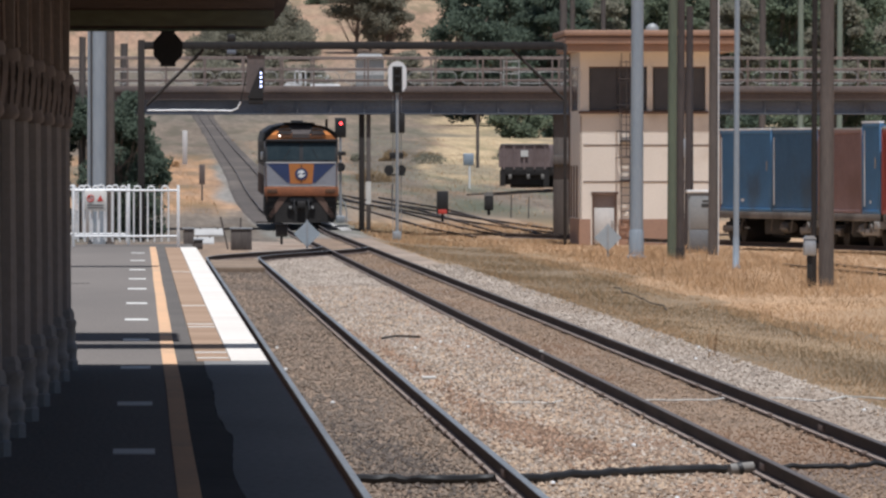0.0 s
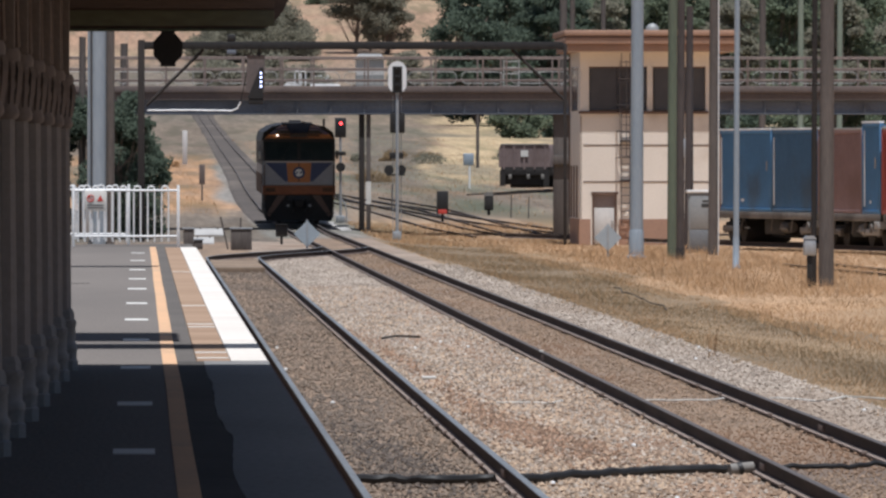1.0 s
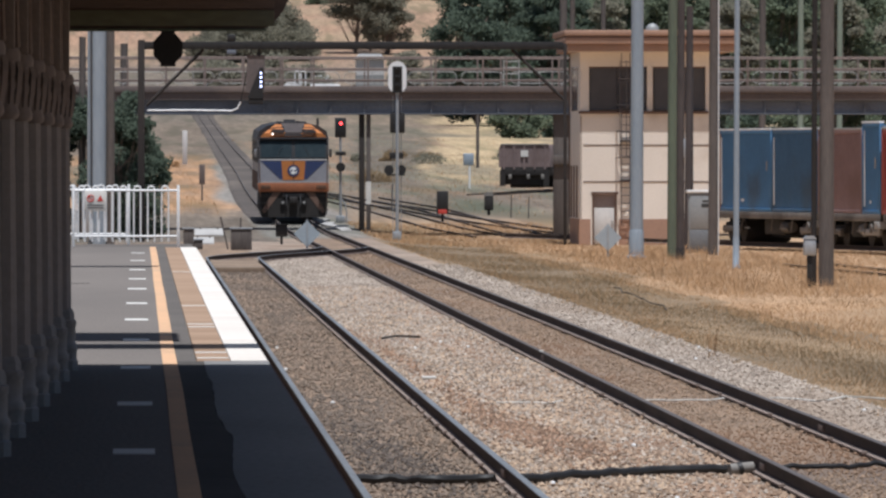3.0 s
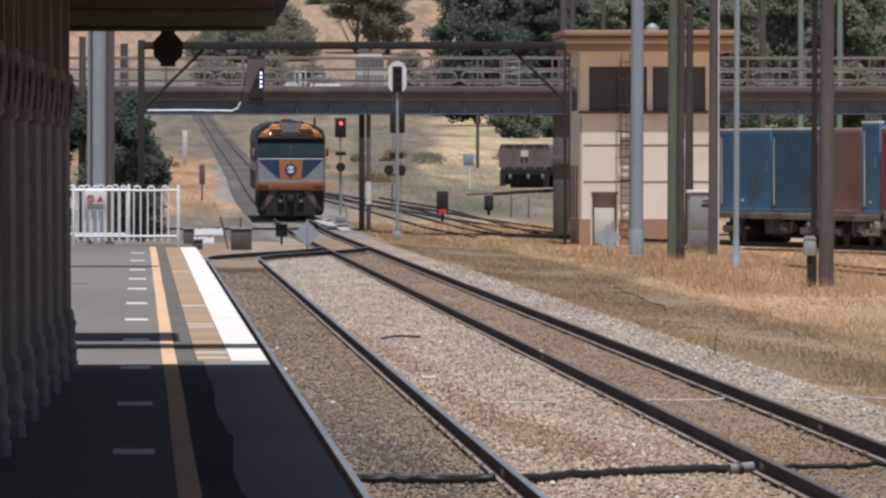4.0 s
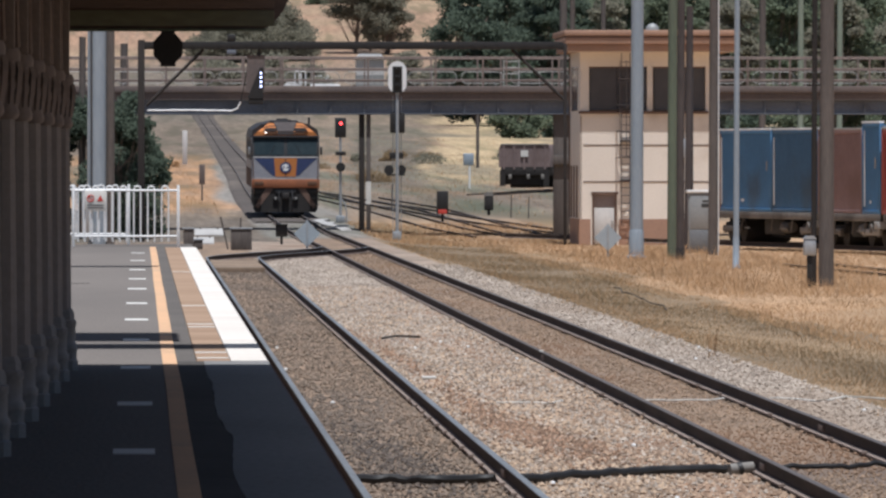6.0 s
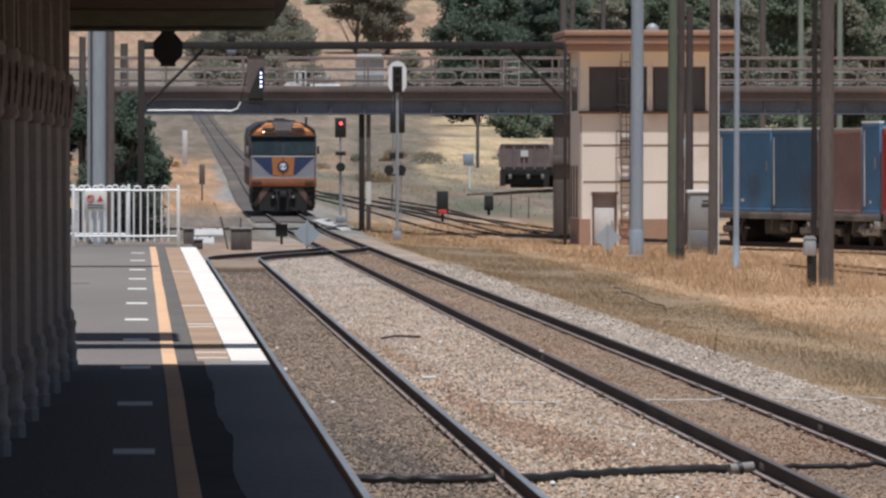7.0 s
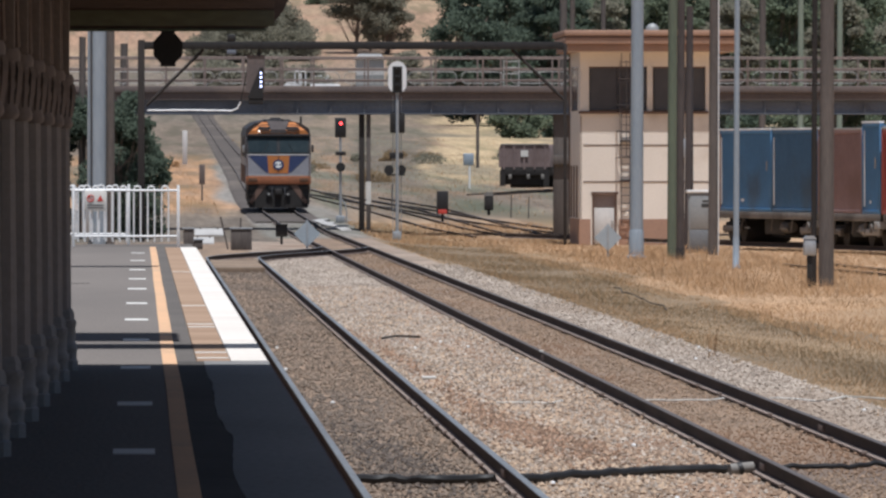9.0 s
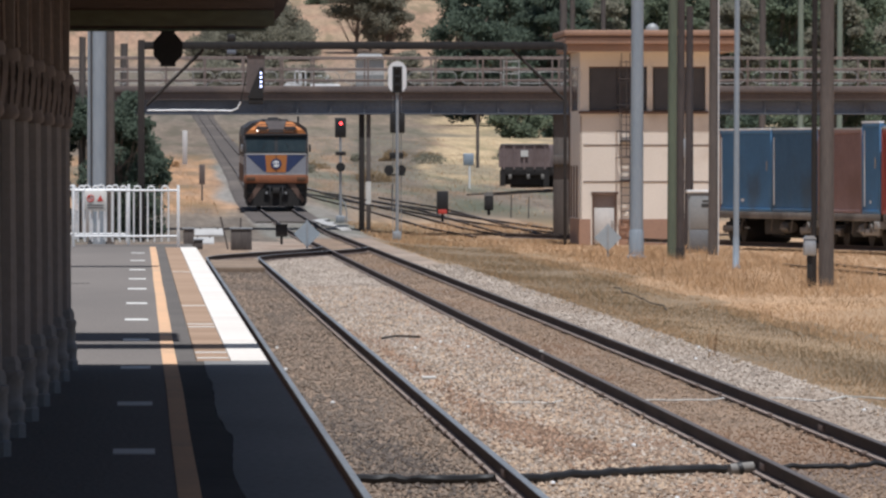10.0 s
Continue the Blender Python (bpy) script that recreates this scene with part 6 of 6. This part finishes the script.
# ---- locomotive ----
def build_locomotive():
    L = thing("locomotive", 6.75, 377.6, 0, "orange, silver and navy diesel locomotive facing the platform", "locomotive")
    W = 1.47
    part("body", prism([(-W, 1.25), (W, 1.25), (W, 3.50), (-W, 3.50)], 0.31, 20), M["l_silver"], L, "silver-grey body side")
    part("roof", prism([(-W - 0.03, 3.50), (W + 0.03, 3.50), (W - 0.06, 3.88), (1.05, 4.13), (0.55, 4.24), (-0.55, 4.24), (-1.05, 4.13), (-W + 0.06, 3.88)], 1.55, 20), M["l_black"], L, "black curved roof")
    part("side_stripe", box(-W - 0.012, -W, 2.0, 20, 1.25, 1.62), M["l_soot"], L, "dark brown lower stripe")
    part("side_band", box(-W - 0.012, -W, 0.62, 20, 2.5, 3.48), M["l_black"], L, "black side band behind the cab window")
    part("side_skirt", box(-W - 0.014, -W, 0.62, 20, 1.62, 2.1), M["l_soot"], L, "dark brown lower side")
    for k in range(4):
        part("side_grille", box(-W - 0.03, -W - 0.012, 5 + 3.4 * k, 7.6 + 3.4 * k, 2.6, 3.3, 0.01), M["l_black"], L)
    # nose: flat lower face with a slight taper at its sides
    def wedge(outline_front, outline_back, y0, y1):
        bm = bmesh.new()
        a = [bm.verts.new((x, y0, z)) for x, z in outline_front]
        b = [bm.verts.new((x, y1, z)) for x, z in outline_back]
        bm.faces.new(a)
        bm.faces.new(b[::-1])
        for i in range(len(a)):
            j = (i + 1) % len(a)
            bm.faces.new((a[i], b[i], b[j], a[j]))
        return bm
    part("nose", wedge([(-1.40, 1.64), (1.40, 1.64), (1.40, 2.62), (-1.40, 2.62)], [(-W, 1.25), (W, 1.25), (W, 2.66), (-W, 2.66)], 0.0, 0.60), M["l_silver"], L, "silver-grey nose")
    n = [(-0.44, 1.76), (0.44, 1.76), (0.50, 2.60), (-0.50, 2.60)]
    part("nose_centre", prism(n, -0.014, 0.0), M["l_orange"], L, "orange nose panel")
    for s in (-1, 1):
        tri = [(s * 1.36, 2.60), (s * 0.505, 2.60), (s * 0.445, 1.80), (s * 0.56, 1.80)]
        part("nose_wing", prism(tri, -0.010, 0.0), M["l_navy"], L, "navy wedge on the nose")
    part("emblem", rod((0, -0.035, 2.17), (0, -0.012, 2.17), 0.25, n=20), M["l_navy"], L, "round navy and white emblem")
    part("emblem_disc", rod((0, -0.042, 2.17), (0, -0.036, 2.17), 0.16, n=18), M["fence"], L, "white disc of the emblem")
    for s in (-1, 1):
        part("emblem_mark", prism([(s * 0.02, 2.17 - s * 0.01), (s * 0.17, 2.17 + s * 0.10), (s * 0.17, 2.17 + s * 0.03), (s * 0.06, 2.17 - s * 0.06)], -0.047, -0.043), M["l_navy"], L, "navy flash")
    part("nose_seam", box(-0.02, 0.02, -0.025, -0.014, 1.78, 2.58), M["l_black"], L, "dark door seam")
    part("white_stripe", box(-1.40, 1.40, -0.02, 0.02, 2.61, 2.66, 0.006), M["house"], L, "white stripe below the windows")
    part("nose_ledge", box(-1.41, 1.41, -0.03, 0.0, 1.64, 1.68, 0.006), M["pale_rail"], L, "pale ledge")
    # cab front and windscreen, leaning back
    part("cab_front", wedge([(-1.40, 2.66), (1.40, 2.66), (1.40, 2.70), (-1.40, 2.70)], [(-W, 2.66), (W, 2.66), (W - 0.02, 3.56), (-W + 0.02, 3.56)], 0.02, 0.30), M["l_black"], L, "black window surround")
    for s in (-1, 1):
        bm = bmesh.new()
        q = []
        for x, z in ((0.07, 2.74), (1.33, 2.74), (1.36, 3.46), (0.07, 3.46)):
            y = 0.02 + 0.28 * (z - 2.70) / 0.86
            q.append((s * x, y - 0.022, z))
        lo = [bm.verts.new(v) for v in q]
        hi = [bm.verts.new((a, b + 0.02, c)) for a, b, c in q]
        bm.faces.new(lo)
        bm.faces.new(hi[::-1])
        for i in range(4):
            bm.faces.new((lo[i], hi[i], hi[(i + 1) % 4], lo[(i + 1) % 4]))
        pane = part("windscreen", bm, M["screen"], L, "dark windscreen pane")
        o = part("wiper", rod((s * 0.7, 0.0, 2.76), (s * 0.45, 0.14, 3.2), 0.008, n=6), M["l_black"], L)
        o.parent = pane
    # brow above the windscreen
    part("visor", box(-1.42, 1.42, 0.14, 0.5, 3.52, 3.61, 0.02), M["l_black"], L)
    part("brow", wedge([(-1.38, 3.62), (1.38, 3.62), (1.22, 3.80), (-1.22, 3.80)], [(-W, 3.50), (W, 3.50), (0.72, 4.20), (-0.72, 4.20)], 0.28, 1.6), M["l_orange"], L, "orange cab brow")
    part("brow_centre", wedge([(-0.36, 3.66), (0.36, 3.66), (0.34, 3.84), (-0.34, 3.84)], [(-0.36, 3.6), (0.36, 3.6), (0.50, 4.25), (-0.50, 4.25)], 0.23, 1.58), M["dark_brown"], L, "sooty brown centre of the brow")
    for s in (-1, 1):
        part("number_board", box(s * 0.62 - 0.26, s * 0.62 + 0.26, 0.36, 0.9, 3.76, 3.97, 0.02), M["l_black"], L, "dark number board")
        part("brow_fin", wedge([(s * 0.34, 3.70), (s * 0.86, 3.70), (s * 0.80, 3.79), (s * 0.34, 3.79)], [(s * 0.34, 3.70), (s * 0.9, 3.70), (s * 0.80, 3.80), (s * 0.34, 3.80)], 0.20, 0.5), M["l_soot"], L)
    for s in (-1, 1):
        # raised piece whose dark brown stands for the shade in a hollow
        part("brow_hollow_shade", prism([(s * 0.40, 3.815), (s * 0.98, 3.815), (s * 0.86, 3.955), (s * 0.42, 3.965)], 0.19, 0.42), M["dark_brown"], L, "raised dark brown piece coloured as a shaded hollow")
        part("brow_rail", bm_tube(bmesh.new(), [(s * 0.38, 0.5, 4.06), (s * 0.7, 0.6, 4.05), (s * 1.0, 0.7, 3.98)], 0.02, 6), M["l_black"], L)
    part("headlight", rod((-0.86, 0.14, 3.76), (-0.86, 0.50, 3.76), 0.032, n=14), M["head_glow"], L, "lit headlight")
    part("roof_horn", bm_tube(bmesh.new(), [(0.2, 1.5, 4.29), (0.2, 2.1, 4.29)], 0.06), M["l_black"], L)
    part("roof_hatch", box(-0.6, 0.6, 4, 9, 4.22, 4.30, 0.02), M["l_black"], L)
    part("exhaust", box(-0.25, 0.25, 10, 11, 4.24, 4.38, 0.03), M["l_black"], L)
    part("antenna", rod((1.05, 2.4, 4.05), (1.05, 2.4, 4.45), 0.05, n=8), M["l_black"], L)
    # headstock, plough, steps, couplers
    bar = part("headstock", box(-1.47, 1.47, -0.10, 0.5, 1.24, 1.63, 0.03), M["l_bar"], L, "orange headstock bar")
    for s in (-1, 1):
        o = part("marker_light", box(s * 1.15 - 0.2, s * 1.15 + 0.2, -0.13, -0.10, 1.36, 1.54, 0.01), M["l_soot"], L)
        o.parent = bar
    plough = part("plough", wedge([(-1.30, 0.13), (1.30, 0.13), (1.40, 1.24), (-1.40, 1.24)], [(-1.40, 0.30), (1.40, 0.30), (1.44, 1.24), (-1.44, 1.24)], -0.02, 0.35), M["under"], L, "black plough plate")
    for s in (-1, 1):
        o = part("plough_stripe", prism([(s * 0.52, 1.22), (s * 0.86, 1.22), (s * 1.32, 0.42), (s * 1.20, 0.30)], -0.035, -0.02), M["brown"], L, "dull brown diagonal stripe")
        o.parent = plough
        d = part("ditch_light", rod((s * 0.44, -0.12, 0.78), (s * 0.44, 0.0, 0.78), 0.11, n=12), M["l_black"], L)
        # the lens is unlit; its pale colour stands for a glint
        o = part("lens", rod((s * 0.44, -0.13, 0.78), (s * 0.44, -0.12, 0.78), 0.05, n=12), M["pale_rail"], L, "unlit lens coloured pale for its glint")
        o.parent = d
        for z in (0.45, 0.75, 1.05):
            part("step", box(s * 1.25 - 0.2, s * 1.25 + 0.2, -0.10, 0.12, z, z + 0.03), M["under"], L)
        part("handrail", bm_tube(bmesh.new(), [(s * 1.38, -0.08, 1.0), (s * 1.40, -0.10, 1.9), (s * 1.40, 0.0, 2.5)], 0.018, 6), M["l_soot"], L)
        part("air_hose", bm_tube(bmesh.new(), [(s * 0.28, -0.06, 1.1), (s * 0.30, -0.22, 0.7), (s * 0.22, -0.2, 0.5)], 0.03, 6), M["l_black"], L)
        part("mirror", box(s * 1.56 - 0.05, s * 1.56 + 0.05, 1.0, 1.2, 2.75, 3.1, 0.015), M["l_black"] if s > 0 else M["chrome"], L, "cab side mirror")
    part("coupler", box(-0.16, 0.16, -0.42, 0.1, 0.72, 1.02, 0.05), M["under"], L)
    part("coupler_pocket", box(-0.45, 0.45, -0.06, 0.0, 0.98, 1.20, 0.02), M["l_black"], L)
    part("fuel_tank", box(-1.35, 1.35, 7.6, 12.4, 0.35, 1.2, 0.1), M["under"], L)
    sets = []
    for y0 in (1.7, 14.3):
        bg = part("bogie", box(-1.2, 1.2, y0 - 0.5, y0 + 4.5, 0.55, 1.0, 0.05), M["under"], L)
        for q in (0.2, 2.0, 3.8):
            bm = bmesh.new()
            for s in (-1, 1):
                bm_rod(bm, (s * 0.70, 0, 0), (s * 0.83, 0, 0), 0.50, n=24)
                bm_box(bm, s * 0.83 - 0.02, s * 0.83 + 0.02, -0.06, 0.06, -0.38, 0.38)
            bm_rod(bm, (-0.75, 0, 0), (0.75, 0, 0), 0.09)
            w = part("wheelset", bm, M["under"], L, "steel wheels on their axle")
            w.location = (0, y0 + q, 0.50)
            sets.append((w, y0 + q))
            o = part("axle_box", box(-1.28, -1.12, y0 + q - 0.2, y0 + q + 0.2, 0.36, 0.66, 0.03), M["under"], L)
            o.parent = bg
    return L, sets


M["l_bar"] = material("grimy_orange_paint", (0.34, 0.115, 0.045), (0.22, 0.08, 0.036), 0.7, scale=1.2, fine=8, bump=0.05, stain=(0.12, 0.06, 0.04), stain_at=0.60)
# the sky's reflection is put into the windscreen's blue base colour
M["screen"] = material("sky_tinted_windscreen", (0.02, 0.031, 0.038), (0.034, 0.047, 0.053), 0.3, spec=0.08, scale=0.9, fine=4, bump=0)
LOCO, WHEELS = build_locomotive()
LOCO.scale = (1.05, 1, 1)


def motions():
    start, speed, climb = 377.6, 5.65, 0.0068
    slope = math.degrees(math.atan(climb))
    rows = []
    for k in range(21):
        t = 0.5 * k
        y = start + speed * t
        rows.append((t, pose(line_x(y), y, climb * (y - 370.0), slope, 0, 0.0)))
    walk(LOCO, rows)
    for w, y in WHEELS:
        turn = math.degrees(speed / 0.5)
        rows = [(k / 10, pose(0, y, 0.50, -turn * k / 10, 0, 0)) for k in range(101)]
        walk(w, rows)


motions()
